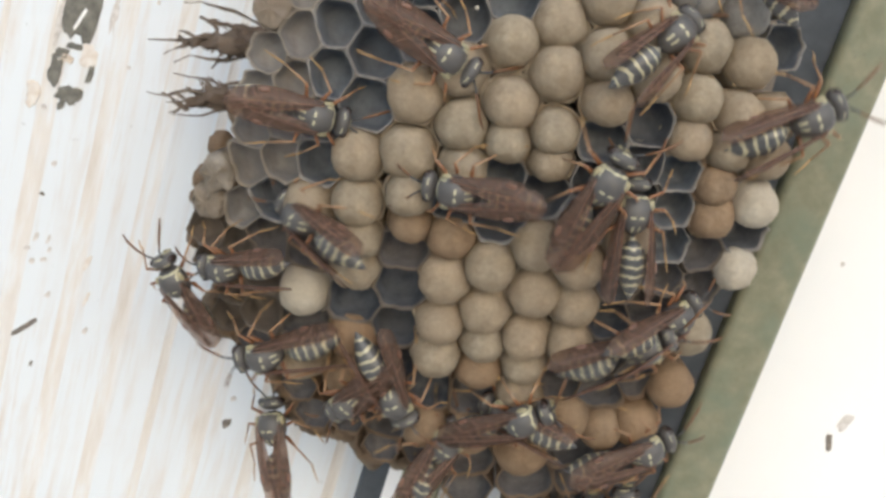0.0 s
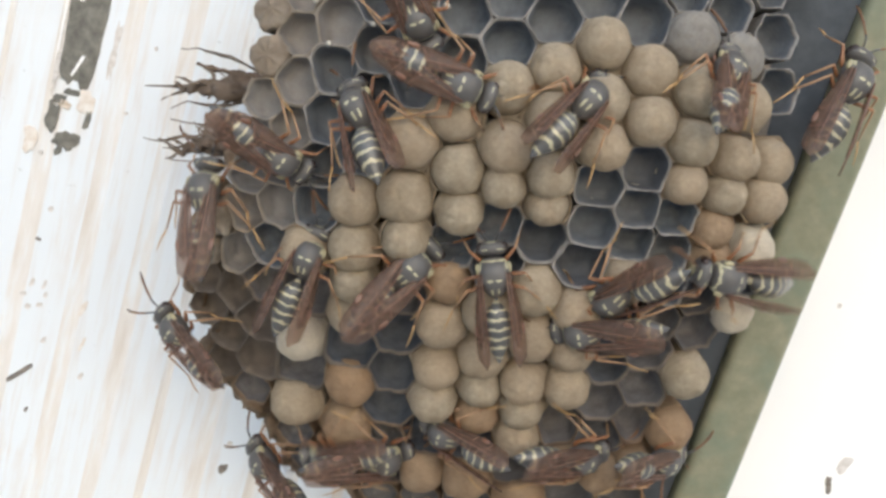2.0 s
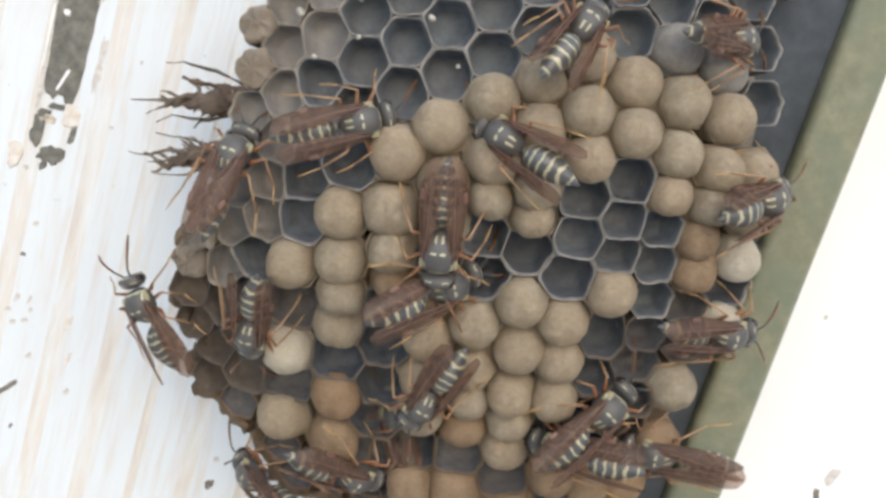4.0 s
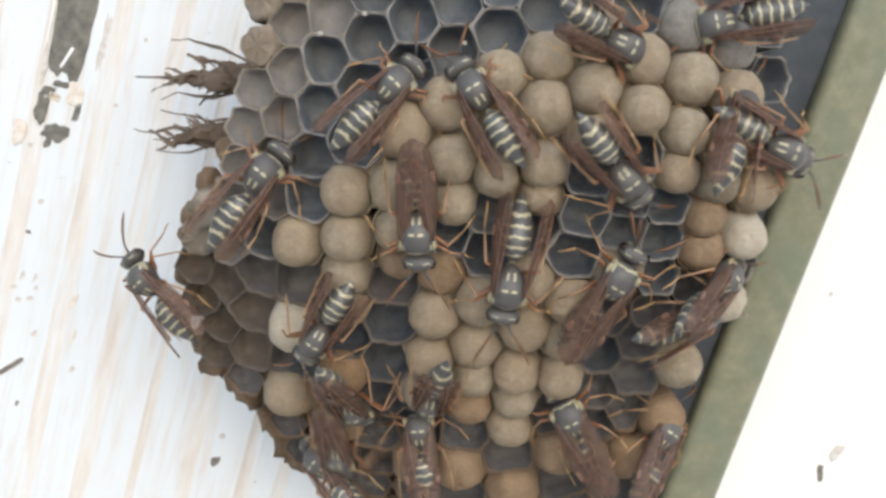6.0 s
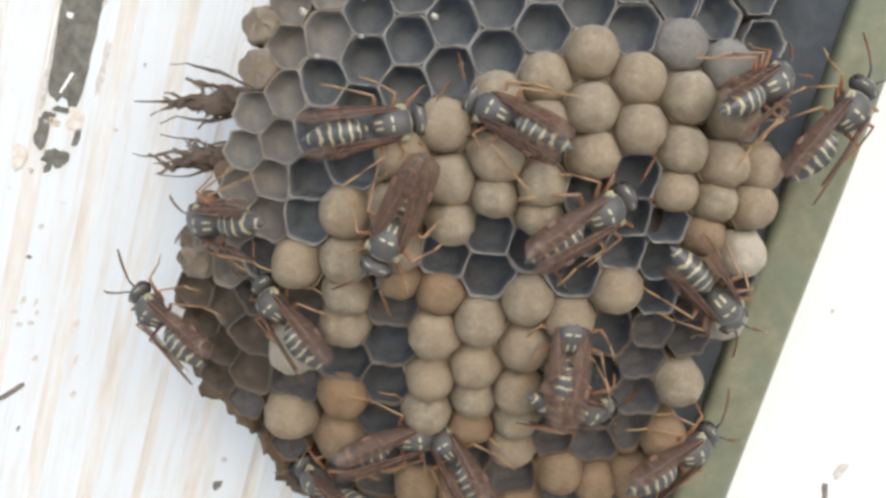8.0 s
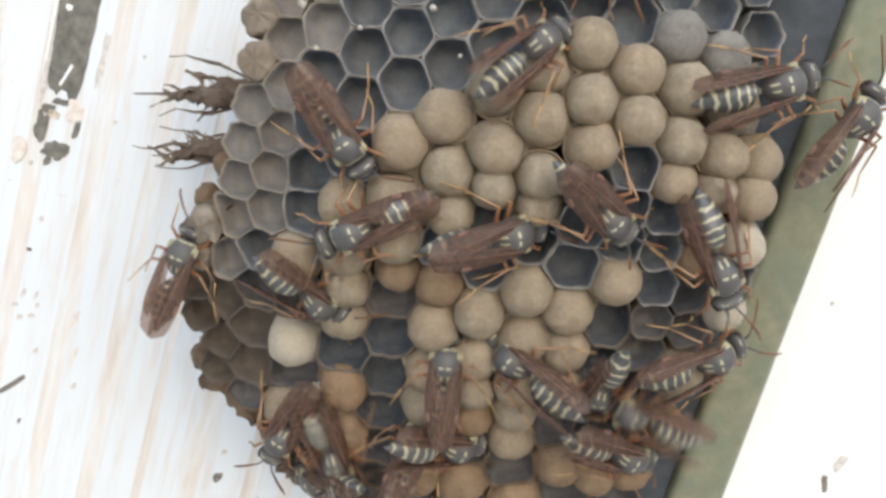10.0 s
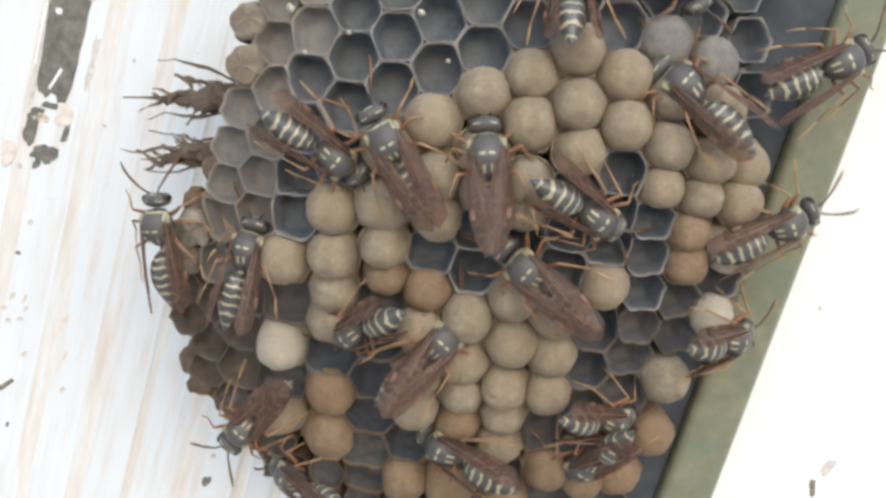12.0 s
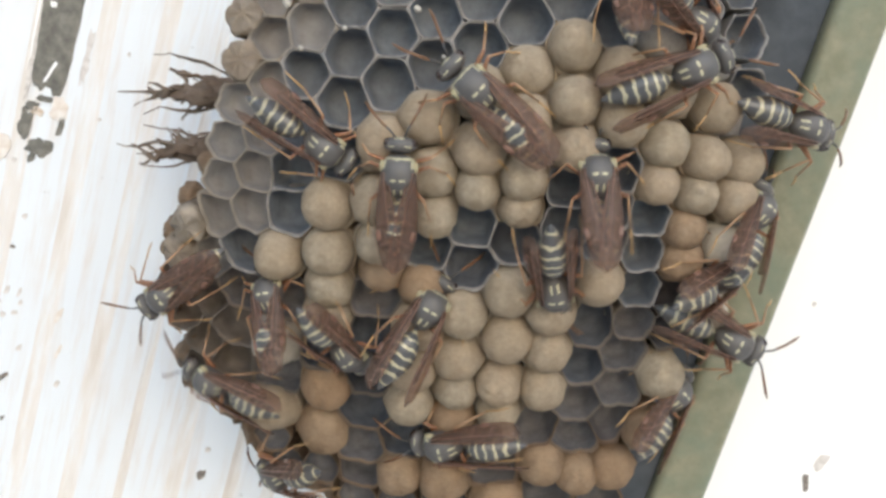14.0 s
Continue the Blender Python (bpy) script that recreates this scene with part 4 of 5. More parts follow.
def walked(wasp, rows, seed):
    """Keys a wasp's way, and the legs and antennae that move on it."""
    walk(wasp, [(t, wasp_pose(*r[:4])) for t, *r in rows])
    rnd = random.Random(seed)
    legs = [o for o in wasp.children if o.name.startswith("leg")]
    for k, o in enumerate(legs):
        rest, ph = o.matrix_basis.copy(), math.pi * ((k // 2 + k) % 2) + rnd.uniform(-0.6, 0.6)
        walk(o, [(q * 0.25, rest @ pose(0, 0, 0, 5 * math.cos(7.1 * q * 0.25 + ph), 4 * math.sin(9 * q * 0.25 + ph), 15 * math.sin(7.1 * q * 0.25 + ph))) for q in range(57)])
    for o in wasp.children:
        if "wing" in o.name:
            rest, sy = o.matrix_basis.copy(), 1 if o.matrix_basis.translation.y > 0 else -1
            walk(o, [(t, rest @ pose(0, 0, 0, -sy * 1.5 * (r[4] + 3), 0, -sy * (r[4] * 0.5 - 1 + rnd.uniform(-2, 3)))) for t, *r in rows])
        if o.name.startswith("antenna"):
            rest, ph = o.matrix_basis.copy(), rnd.uniform(0, 6)
            walk(o, [(q * 0.5, rest @ pose(0, 0, 0, 0, 14 * math.sin(4.3 * q * 0.5 + ph), 12 * math.sin(6.1 * q * 0.5 + ph))) for q in range(29)])
        if o.name.startswith("abdomen"):
            rest, ph = o.matrix_basis.copy(), rnd.uniform(0, 6)
            walk(o, [(q * 0.5, rest @ pose(0, 0, 0, 0, 4 * math.sin(5 * q * 0.5 + ph), 5 * math.sin(3 * q * 0.5 + ph))) for q in range(29)])


WASP = build_wasp()
WASPS = [WASP] + [copy_thing(WASP, Matrix()) for _ in range(24 - 1)]
for k, w in enumerate(WASPS):
    rnd = random.Random(100 + k)
    w.scale = [1.1 * rnd.uniform(0.94, 1.06)] * 3


def motions():
    walked(WASPS[0], [(0, -33.0, -13.4, 105, -10, -3), (0.5, -34.2, -11.8, 91, -10, -3), (1, -35.7, -10.9, 113, 2, -3), (1.5, -34.7, -11.2, 118, 0, -3), (2, -32.2, -13.5, 147, 25, -3), (2.5, -32.4, -8.3, 93, 15, 22), (3, -35.1, -9.7, 95, 0, 22), (5.5, -34.2, -8.0, 133, 18, 22), (6, -34.6, -8.4, 133, 18, 22), (6.5, -34.0, -8.2, 133, 17, 22), (7, -33.7, -8.3, 133, 16, 22), (9.5, -32.6, -9.9, 162, 34, 22), (9.75, -32.4, -7.0, 115, 31, 10), (10, -32.1, -4.1, 68, 28, -3), (10.5, -30.9, 0.9, 52, 12, -3), (11, -30.5, 0.3, 62, 0, 22), (11.5, -31.9, 1.1, 89, 7, 22), (12, -31.4, -0.3, 91, 10, 22), (12.5, -30.4, 0.7, 95, 9, 22), (13, -29.3, -2.5, 173, 31, 22), (13.5, -30.2, -3.1, 190, 2, 22), (14, -28.8, -4.5, 217, 3, -3)], 0)
    walked(WASPS[1], [(0, -3.8, 16.7, -34, 24, -3), (0.5, -4.1, 19.0, -32, 18, -3), (1, -3.8, 18.9, -20, 25, -3), (1.5, -3.4, 19.8, -7, 18, -3), (2, -2.1, 17.8, -22, 21, -3), (2.5, 1.6, 14.0, -94, 24, -3), (3, -0.1, 6.0, -100, 0, -3), (5.5, 9.5, 2.1, -73, 27, 22), (6, 17.7, 7.8, -51, 29, 22), (6.5, 20.2, 8.8, -23, 19, 22), (6.75, 17.2, 5.3, 27, 24, 10), (7, 14.2, 1.8, 77, 29, -3), (8.25, 14.9, 3.5, 5, 29, 10), (9.5, 15.6, 5.1, -66, 29, 22), (10, 16.5, 4.5, -49, 30, -3), (10.5, 15.4, 4.8, -55, 30, 22), (11, 15.6, 4.0, -65, 27, 22), (11.5, 15.5, 4.2, -72, 22, 22), (12, 16.0, 4.7, -38, 33, 22), (12.17, 15.2, 5.1, -98, 35, 22), (12.33, 14.4, 5.4, -157, 38, 22), (12.5, 13.6, 5.8, -216, 40, 22), (12.75, 14.2, 5.6, -289, 26, 22), (13, 14.9, 5.4, -362, 11, 22), (13.5, 14.2, 3.9, -332, 5, 22), (14, 18.6, 4.7, -267, 29, -3)], 1)
    walked(WASPS[2], [(0, -18.3, 9.3, -15, 31, -3), (0.5, -18.0, 11.6, -23, 33, -3), (1, -20.6, 9.4, -48, 33, -3), (1.5, -20.4, 10.0, -48, 33, -3), (2, -21.3, 10.6, -41, 40, -3), (2.5, -14.7, 8.1, 8, 23, -3), (3, -13.5, 10.9, -8, 37, -3), (5.5, -7.1, 13.5, 50, 24, 22), (6, -7.5, 13.5, 48, 27, 22), (6.5, -7.0, 13.1, 48, 31, 22), (7, -6.8, 13.1, 51, 30, 22), (8.25, -8.9, 13.5, -8, 25, 22), (9.5, -11.1, 13.9, -68, 21, 22), (10, -11.9, 13.3, -60, 18, -3), (10.5, -12.2, 12.4, -38, 36, 22), (11, -12.3, 12.8, -43, 33, 22), (11.5, -12.3, 12.5, -43, 33, 22), (12, -12.5, 11.4, -40, 34, 22), (12.5, -13.0, 12.7, -38, 36, 22), (13, -12.9, 13.3, -40, 34, 22), (13.5, -12.8, 12.7, -40, 38, -3), (14, -13.3, 12.2, -40, 34, 22)], 2)
    walked(WASPS[3], [(0, 5.9, -27.9, 27, -10, -3), (0.5, 7.8, -23.6, -25, 24, -3), (1, 14.6, -24.7, -52, 36, -3), (1.5, 16.2, -24.4, -66, 37, 22), (2, 14.4, -26.3, -22, 40, -3), (2.5, 9.3, -22.5, 20, 40, -3), (3, 20.6, -21.0, 15, 19, 22), (5.5, 14.2, -12.4, 87, 30, -3), (6, 17.6, -7.6, 62, 5, -3), (6.5, 16.4, -6.6, 103, 0, -3), (7, 18.8, -12.6, 88, 30, -3), (9.5, 5.8, -5.1, 73, 24, -3), (10, 5.0, 0.4, 7, 35, -3), (10.5, 5.3, -0.9, 16, 15, -3), (11, 2.0, -2.1, 3, 24, -3), (11.5, 3.7, 0.4, 14, 36, -3), (12, 6.3, 7.0, 94, 28, -3), (12.5, 8.2, 12.1, 117, 31, -3), (13, 6.7, 14.2, 141, 12, -3), (13.5, 6.8, 14.2, 137, 13, -3), (14, 7.5, 14.3, 137, 0, -3)], 3)
    walked(WASPS[4], [(0, 36.4, 8.2, 24, 0, 22), (0.5, 35.3, 3.8, -19, 0, 22), (1, 41.5, 11.5, 46, 0, 22), (1.5, 40.1, 12.7, 64, 10, 22), (2, 43.9, 16.2, 60, 12, 22), (2.5, 43.2, 16.6, 61, 31, 22), (3.5, 24.0, 39.0, 90, 0, 22), (4, 24.0, 39.0, 30, 0, 22), (4.5, 24.0, 39.0, -30, 0, 22), (5, 24.0, 39.0, -90, 0, 22), (6, 35.1, 10.4, -21, 16, 22), (6.5, 42.7, 13.5, 35, 0, 22), (7, 43.1, 14.0, 47, 0, 22), (9.5, 45.8, 12.4, 55, 0, 22), (10, 45.8, 12.1, 53, 0, 22), (10.5, 42.3, 13.3, 12, 20, 22), (11, 42.6, 16.1, 37, 26, 22), (11.5, 41.2, 17.9, 37, 0, 22), (12, 44.2, 20.1, 25, 0, 22), (12.5, 43.5, 18.2, 18, 0, 22), (13, 40.4, 16.9, 71, 40, 22), (13.25, 40.7, 17.5, 20, 30, 22), (13.5, 40.9, 18.0, -31, 19, 22), (14, 40.6, 14.2, -12, 17, 22)], 4)
    walked(WASPS[5], [(0, 19.6, -18.4, 28, 0, 22), (0.5, 29.6, -9.9, 23, 35, -3), (1, 34.6, -11.8, 15, 0, 22), (1.5, 33.1, -14.2, 83, 0, 22), (1.75, 33.6, -9.0, 124, 0, 22), (2, 34.1, -3.7, 165, 0, 22), (2.17, 34.5, -2.0, 221, 0, 22), (2.33, 34.8, -0.2, 278, 0, 22), (2.5, 35.2, 1.6, 335, 0, 22), (3, 37.1, 3.9, 327, 31, 22), (4.25, 34.2, 6.6, 385, 34, 22), (5.5, 31.3, 9.3, 442, 37, 22), (7, 32.9, 15.4, 378, 24, 22), (9.5, 34.9, 18.0, 403, 40, 22), (10, 34.3, 16.6, 376, 0, 22), (10.5, 36.6, 18.0, 392, 22, 22), (10.75, 34.4, 17.7, 343, 27, 22), (11, 32.3, 17.4, 294, 31, 22), (11.5, 29.8, 12.3, 233, 40, 22), (11.75, 29.7, 14.1, 184, 38, 22), (12, 29.6, 15.9, 135, 36, 22), (12.25, 27.2, 16.2, 83, 38, 22), (12.5, 24.8, 16.5, 31, 40, 22), (13, 25.7, 17.1, 22, 0, 22), (13.5, 25.3, 17.2, 25, 7, -3), (14, 25.7, 17.7, 23, 0, 22)], 5)
    walked(WASPS[6], [(0, -23.3, -34.2, 99, 30, -3), (0.5, -22.4, -32.0, 123, 40, -3), (1, -22.1, -31.9, 145, 40, -3), (1.5, -22.1, -31.8, 145, 40, -3), (2, -22.3, -31.4, 156, 40, -3), (2.5, -25.4, -30.7, 174, 40, -3), (3, -26.7, -30.6, 174, 40, -3), (5.5, -13.5, -30.8, 147, 40, -3), (6, -13.8, -31.8, 145, 40, -3), (6.5, -13.3, -32.0, 160, 40, -3), (7, -14.7, -31.4, 149, 40, -3), (9.5, -13.2, -29.7, 206, 40, -3), (10, -14.3, -30.5, 201, 40, -3), (10.5, -13.1, -32.4, 200, 40, -3), (11, -15.3, -32.1, 169, 40, -3), (11.5, -15.3, -31.9, 178, 40, -3), (12, -16.0, -30.5, 177, 40, -3), (12.5, -15.1, -29.0, 192, 40, -3), (14, -17.6, -29.7, 211, 40, 22)], 6)
    walked(WASPS[7], [(0, 19.7, -4.2, 89, 17, 22), (0.5, 19.3, -5.5, 97, 33, 22), (0.67, 19.6, -6.0, 150, 25, 22), (0.83, 19.9, -6.6, 204, 17, 22), (1, 20.2, -7.1, 257, 9, 22), (1.5, 19.6, -10.5, 210, 31, -3), (2, 17.8, -9.9, 195, 32, -3), (2.5, 13.4, -14.0, 174, 27, -3), (3, 4.9, -12.6, 203, 0, 22), (5.5, -2.6, -22.3, 281, 40, -3), (6.5, 1.0, -16.0, 231, 39, 22), (7.5, 1.0, -45.0, 270, 0, 22), (8, 0.7, -45.0, 210, 0, 14), (8.5, 0.4, -45.0, 150, 0, 5), (9, 0.2, -45.0, 90, 0, -3), (10, 0.2, -16.9, 86, 26, -3), (10.5, -1.9, -14.5, 81, 31, -3), (11, -11.9, -14.0, 78, 33, 22), (11.5, -11.8, -16.4, 66, 27, -3), (11.75, -9.6, -12.6, 144, 33, 10), (12, -7.5, -8.8, 222, 39, 22), (12.25, -10.1, -3.8, 170, 35, 22), (12.5, -12.7, 1.3, 119, 30, 22), (13, -12.0, 1.4, 127, 31, 22), (13.25, -10.4, -0.8, 187, 28, 22), (13.5, -8.8, -3.0, 246, 25, 22), (14, -10.9, -11.2, 302, 31, 22)], 7)
    walked(WASPS[8], [(0, -11.0, -24.1, -131, 15, -3), (0.5, -14.0, -16.4, -93, 40, -3), (0.67, -13.1, -15.7, -152, 38, -3), (0.83, -12.3, -14.9, -212, 37, -3), (1, -11.5, -14.1, -272, 35, -3), (1.5, -11.9, -8.3, -264, 36, -3), (2, -17.5, -4.8, -290, 35, 22), (2.25, -17.9, -5.1, -343, 35, 22), (2.5, -18.3, -5.4, -397, 34, 22), (3, -21.5, -7.4, -475, 13, 22), (5.5, -19.8, -7.4, -446, 40, -3), (6.5, -6.0, -45.0, -450, 0, -3), (7.17, -6.0, -45.0, -390, 0, -3), (7.83, -6.0, -45.0, -330, 0, -3), (8.5, -6.0, -45.0, -270, 0, -3), (9, -12.6, -33.0, -194, 6, -3), (9.5, -19.2, -21.0, -119, 12, -3), (10, -18.8, -21.7, -120, 0, -3), (10.5, -19.8, -23.1, -112, 17, -3), (11, -21.8, -23.2, -129, 24, -3), (11.5, -22.4, -22.3, -133, 0, -3), (12, -21.6, -20.3, -130, 0, -3), (12.5, -22.0, -21.3, -135, 0, -3), (13, -21.9, -22.0, -139, 0, -3), (13.5, -21.7, -23.0, -137, 0, 22), (14, -24.0, -18.2, -199, 11, 22)], 8)
    walked(WASPS[9], [(0, 20.9, 15.8, 41, 30, 22), (0.5, 22.3, 15.3, -33, 14, 22), (0.75, 17.8, 12.9, -99, 23, 10), (1, 13.3, 10.4, -165, 32, -3), (1.25, 12.5, 10.1, -209, 35, -3), (1.5, 11.7, 9.8, -254, 37, -3), (2, 12.6, 13.4, -312, 37, 22), (2.5, 16.4, 19.8, -271, 34, 22), (3, 14.8, 26.0, -260, 40, 22), (4.25, 13.8, 21.3, -323, 40, 22), (5.5, 12.7, 16.7, -386, 40, 22), (6, 16.6, 20.9, -383, 40, 22), (6.25, 16.7, 21.1, -308, 40, 22), (6.5, 16.8, 21.3, -232, 40, 22), (7, 15.5, 21.8, -274, 40, 22), (8, 15.5, 39.0, -270, 0, 22), (8.5, 14.7, 39.0, -210, 0, 22), (9, 13.9, 39.0, -150, 0, 22), (9.5, 13.1, 39.0, -90, 0, 22), (10, 13.1, 31.0, -19, 20, 22), (10.5, 13.1, 23.1, 53, 40, 22), (11, 13.4, 21.9, 60, 40, 22), (11.5, 14.8, 22.5, 16, 32, -3), (12, 14.7, 26.5, 90, 40, 22), (13.5, 20.5, 27.1, 94, 40, -3), (14, 21.4, 26.6, 84, 40, -3)], 9)
    walked(WASPS[10], [(0, 22.2, -32.7, 14, 18, -3), (0.5, 25.5, -32.0, -2, 0, -3), (0.75, 27.8, -28.6, -46, 19, -3), (1, 30.0, -25.3, -91, 38, -3), (1.5, 29.7, -24.2, -105, 40, -3), (1.75, 27.4, -25.5, -64, 39, -3), (2, 25.1, -26.8, -24, 39, -3), (2.5, 22.9, -24.3, 43, 28, -3), (2.67, 25.8, -24.2, -14, 31, -3), (2.83, 28.8, -24.0, -70, 35, -3), (3, 31.7, -23.9, -127, 38, -3), (4.25, 29.8, -24.8, -185, 39, -3), (5.5, 27.8, -25.7, -244, 40, -3), (6, 26.6, -27.2, -304, 40, -3), (6.25, 28.5, -26.4, -230, 38, 10), (6.5, 30.5, -25.6, -156, 36, 22), (6.75, 29.3, -26.1, -235, 32, 22), (7, 28.2, -26.5, -313, 28, 22), (9.5, 28.9, -25.2, -364, 24, 22), (10, 20.7, -25.1, -393, 25, 10), (10.5, 30.3, -25.0, -422, 27, -3), (11, 20.7, -25.0, -441, 30, -3), (11.5, 20.7, -25.0, -459, 33, -3), (12, 20.7, -25.1, -478, 37, -3), (12.5, 36.9, -25.1, -496, 40, -3), (12.67, 35.4, -23.2, -556, 37, 5), (12.83, 34.0, -21.4, -616, 34, 14), (13, 32.6, -19.5, -675, 31, 22), (13.5, 33.3, -13.9, -743, 20, -3), (14, 33.9, -9.8, -750, 0, 22)], 10)
    walked(WASPS[11], [(0, -8.1, -22.4, -73, 10, 22), (0.5, -3.0, -15.4, -54, 20, 22), (1, -0.3, -14.9, -52, 10, 22), (1.25, -3.3, -11.9, 6, 0, 10), (1.5, -6.2, -8.9, 64, -10, -3), (2, -6.7, -5.1, 44, 33, -3), (2.5, -4.9, -3.8, 28, 40, -3), (3, -4.6, -4.3, -13, 35, -3), (4.25, -0.5, -4.6, 29, 38, 10), (5.5, 3.7, -4.8, 72, 40, 22), (5.67, 5.0, -4.2, 15, 27, 22), (5.83, 6.3, -3.6, -42, 13, 22), (6, 7.6, -3.0, -98, 0, 22), (6.5, -4.0, -7.4, -76, 40, 22), (7, -3.7, -9.3, -71, 21, -3), (8, -3.7, -45.0, -90, 0, -3), (8.67, -3.4, -45.0, -30, 0, 5), (9.33, -3.1, -45.0, 30, 0, 14), (10, -2.9, -45.0, 90, 0, 22), (10.5, -2.9, -28.2, 168, 19, 22), (11, -2.9, -11.3, 246, 37, 22), (11.25, -2.0, -12.5, 177, 38, 22), (11.5, -1.2, -13.7, 108, 39, 22), (12, -0.8, -12.9, 47, 32, -3), (12.5, 1.9, -13.5, 54, 0, -3), (13, -0.9, -13.0, 101, 17, -3), (13.5, -1.6, -10.1, 72, 40, 22), (14, -1.1, -9.9, 61, 32, 22)], 11)
    walked(WASPS[12], [(0, -1.1, 26.7, -134, 40, -3), (1.5, -1.1, 26.7, -134, 40, -3), (2, -5.2, 26.2, -68, 40, -3), (2.5, -4.0, 26.0, -74, -10, -3), (2.67, -4.4, 30.3, -19, -7, -3), (2.83, -4.8, 34.7, 35, -3, -3), (3, -5.2, 39.0, 90, 0, -3), (4.5, -3.5, -45.0, 90, 0, -3), (4.83, -3.5, -29.2, 31, 0, -3), (5.17, -3.5, -13.3, -29, 0, -3), (5.5, -3.5, 2.5, -88, 0, -3), (6, -3.0, 2.9, -89, 0, -3), (6.5, -3.8, 3.9, -103, 0, -3), (7, -4.0, 4.7, -103, 0, -3), (9.5, -6.6, 2.7, -147, 0, -3), (10, -7.1, 2.7, -154, 0, -3), (10.5, -7.4, 2.7, -156, 0, -3), (11, -6.6, 3.9, -177, 0, -3), (11.5, -3.5, 3.4, -225, 35, -3), (12, -3.0, 8.8, -242, 0, -3), (12.5, -2.5, 7.7, -254, 10, -3), (13, -2.2, 7.4, -248, 19, -3), (13.5, -2.1, 7.7, -252, 9, -3), (14, -2.9, 4.5, -273, 7, -3)], 12)
    walked(WASPS[13], [(0, -25.0, -8.9, 193, 15, 22), (0.5, -22.7, -7.8, 166, 18, 22), (1, -19.8, -8.9, 122, 37, 22), (1.5, -19.5, -9.8, 124, 34, 22), (2, -12.7, -27.4, 197, 17, 22), (2.5, -6.0, -45.0, 270, 0, 22), (3.17, -6.0, -45.0, 210, 0, 22), (3.83, -6.0, -45.0, 150, 0, 22), (4.5, -6.0, -45.0, 90, 0, 22), (5, -9.8, -28.6, 132, 20, 22), (5.5, -13.5, -12.1, 173, 40, 22), (6, -13.5, -10.5, 239, 10, 22), (6.5, -18.0, -11.9, 205, 40, -3), (7, -18.1, -10.1, 127, 27, 22), (9.5, -17.9, -6.5, 202, 40, 22), (9.75, -17.1, -5.8, 257, 34, 22), (10, -16.4, -5.1, 313, 28, 22), (10.5, -17.6, -4.5, 356, 40, -3), (10.75, -18.5, -5.0, 412, 35, -3), (11, -19.5, -5.6, 468, 29, -3), (11.5, -21.1, -4.2, 439, 38, 22), (12, -21.8, -2.8, 439, 40, 22), (12.5, -18.0, -8.6, 462, 40, -3), (14, -18.0, -8.6, 462, 40, -3)], 13)
    walked(WASPS[14], [(0, 32.4, 24.5, 119, 40, -3), (0.5, 32.4, 24.5, 119, 40, -3), (1, 33.0, 26.3, 106, 40, -3), (1.5, 29.1, 10.9, 84, 32, -3), (2, 29.1, 16.8, 63, 40, -3), (2.5, 30.9, 18.2, 73, 35, 22), (3, 31.9, 23.9, 17, 36, -3), (5.5, 28.2, 21.1, -4, 40, 22), (5.67, 29.4, 21.9, -58, 39, 22), (5.83, 30.5, 22.7, -113, 38, 22), (6, 31.7, 23.5, -167, 37, 22), (6.5, 27.9, 31.3, -218, 18, 22), (7, 24.0, 39.0, -270, 0, 22), (9.5, 24.0, -45.0, -270, 0, 22), (10, 25.5, -21.6, -208, 20, 22), (10.5, 27.1, 1.7, -146, 40, 22), (11, 39.9, 3.4, -136, 31, 22), (11.17, 39.7, 3.7, -77, 33, 22), (11.33, 39.6, 4.0, -18, 35, 22), (11.5, 39.4, 4.3, 41, 37, 22), (12, 37.9, 1.7, 23, 0, 22), (12.5, 34.4, 1.2, -10, 0, 22), (12.75, 29.6, -0.1, 40, 20, 22), (13, 24.7, -1.4, 91, 40, 22), (13.5, 37.2, 1.9, 52, 40, 22), (14, 37.2, 1.9, 52, 40, 22)], 14)
    walked(WASPS[15], [(0, 14.7, -0.8, 64, 0, -3), (0.5, 14.5, 5.5, 7, 9, 22), (1, 20.7, 5.1, 13, 0, 22), (1.25, 20.9, 1.5, 59, 18, 22), (1.5, 21.1, -2.1, 104, 35, 22), (1.75, 20.5, -3.5, 166, 38, 22), (2, 20.0, -4.9, 227, 40, 22), (2.5, 16.8, -9.2, 209, 40, 22), (3, 18.4, -23.4, 205, 40, 22), (4.5, 17.8, -24.3, 162, 32, 10), (6, 17.2, -25.1, 118, 23, -3), (6.25, 17.5, -21.4, 198, 32, 10), (6.5, 17.8, -17.7, 278, 40, 22), (8, 14.9, -18.0, 329, 37, 22), (9.5, 12.0, -18.3, 380, 34, 22), (9.75, 11.2, -16.8, 444, 37, 22), (10, 10.4, -15.3, 508, 40, 22), (10.5, 7.2, -8.9, 520, 38, 22), (10.75, 8.1, -10.6, 580, 28, 22), (11, 9.0, -12.4, 641, 18, 22), (12, 9.0, -45.0, 630, 0, 22), (14, 9.0, -45.0, 630, 0, 22)], 15)
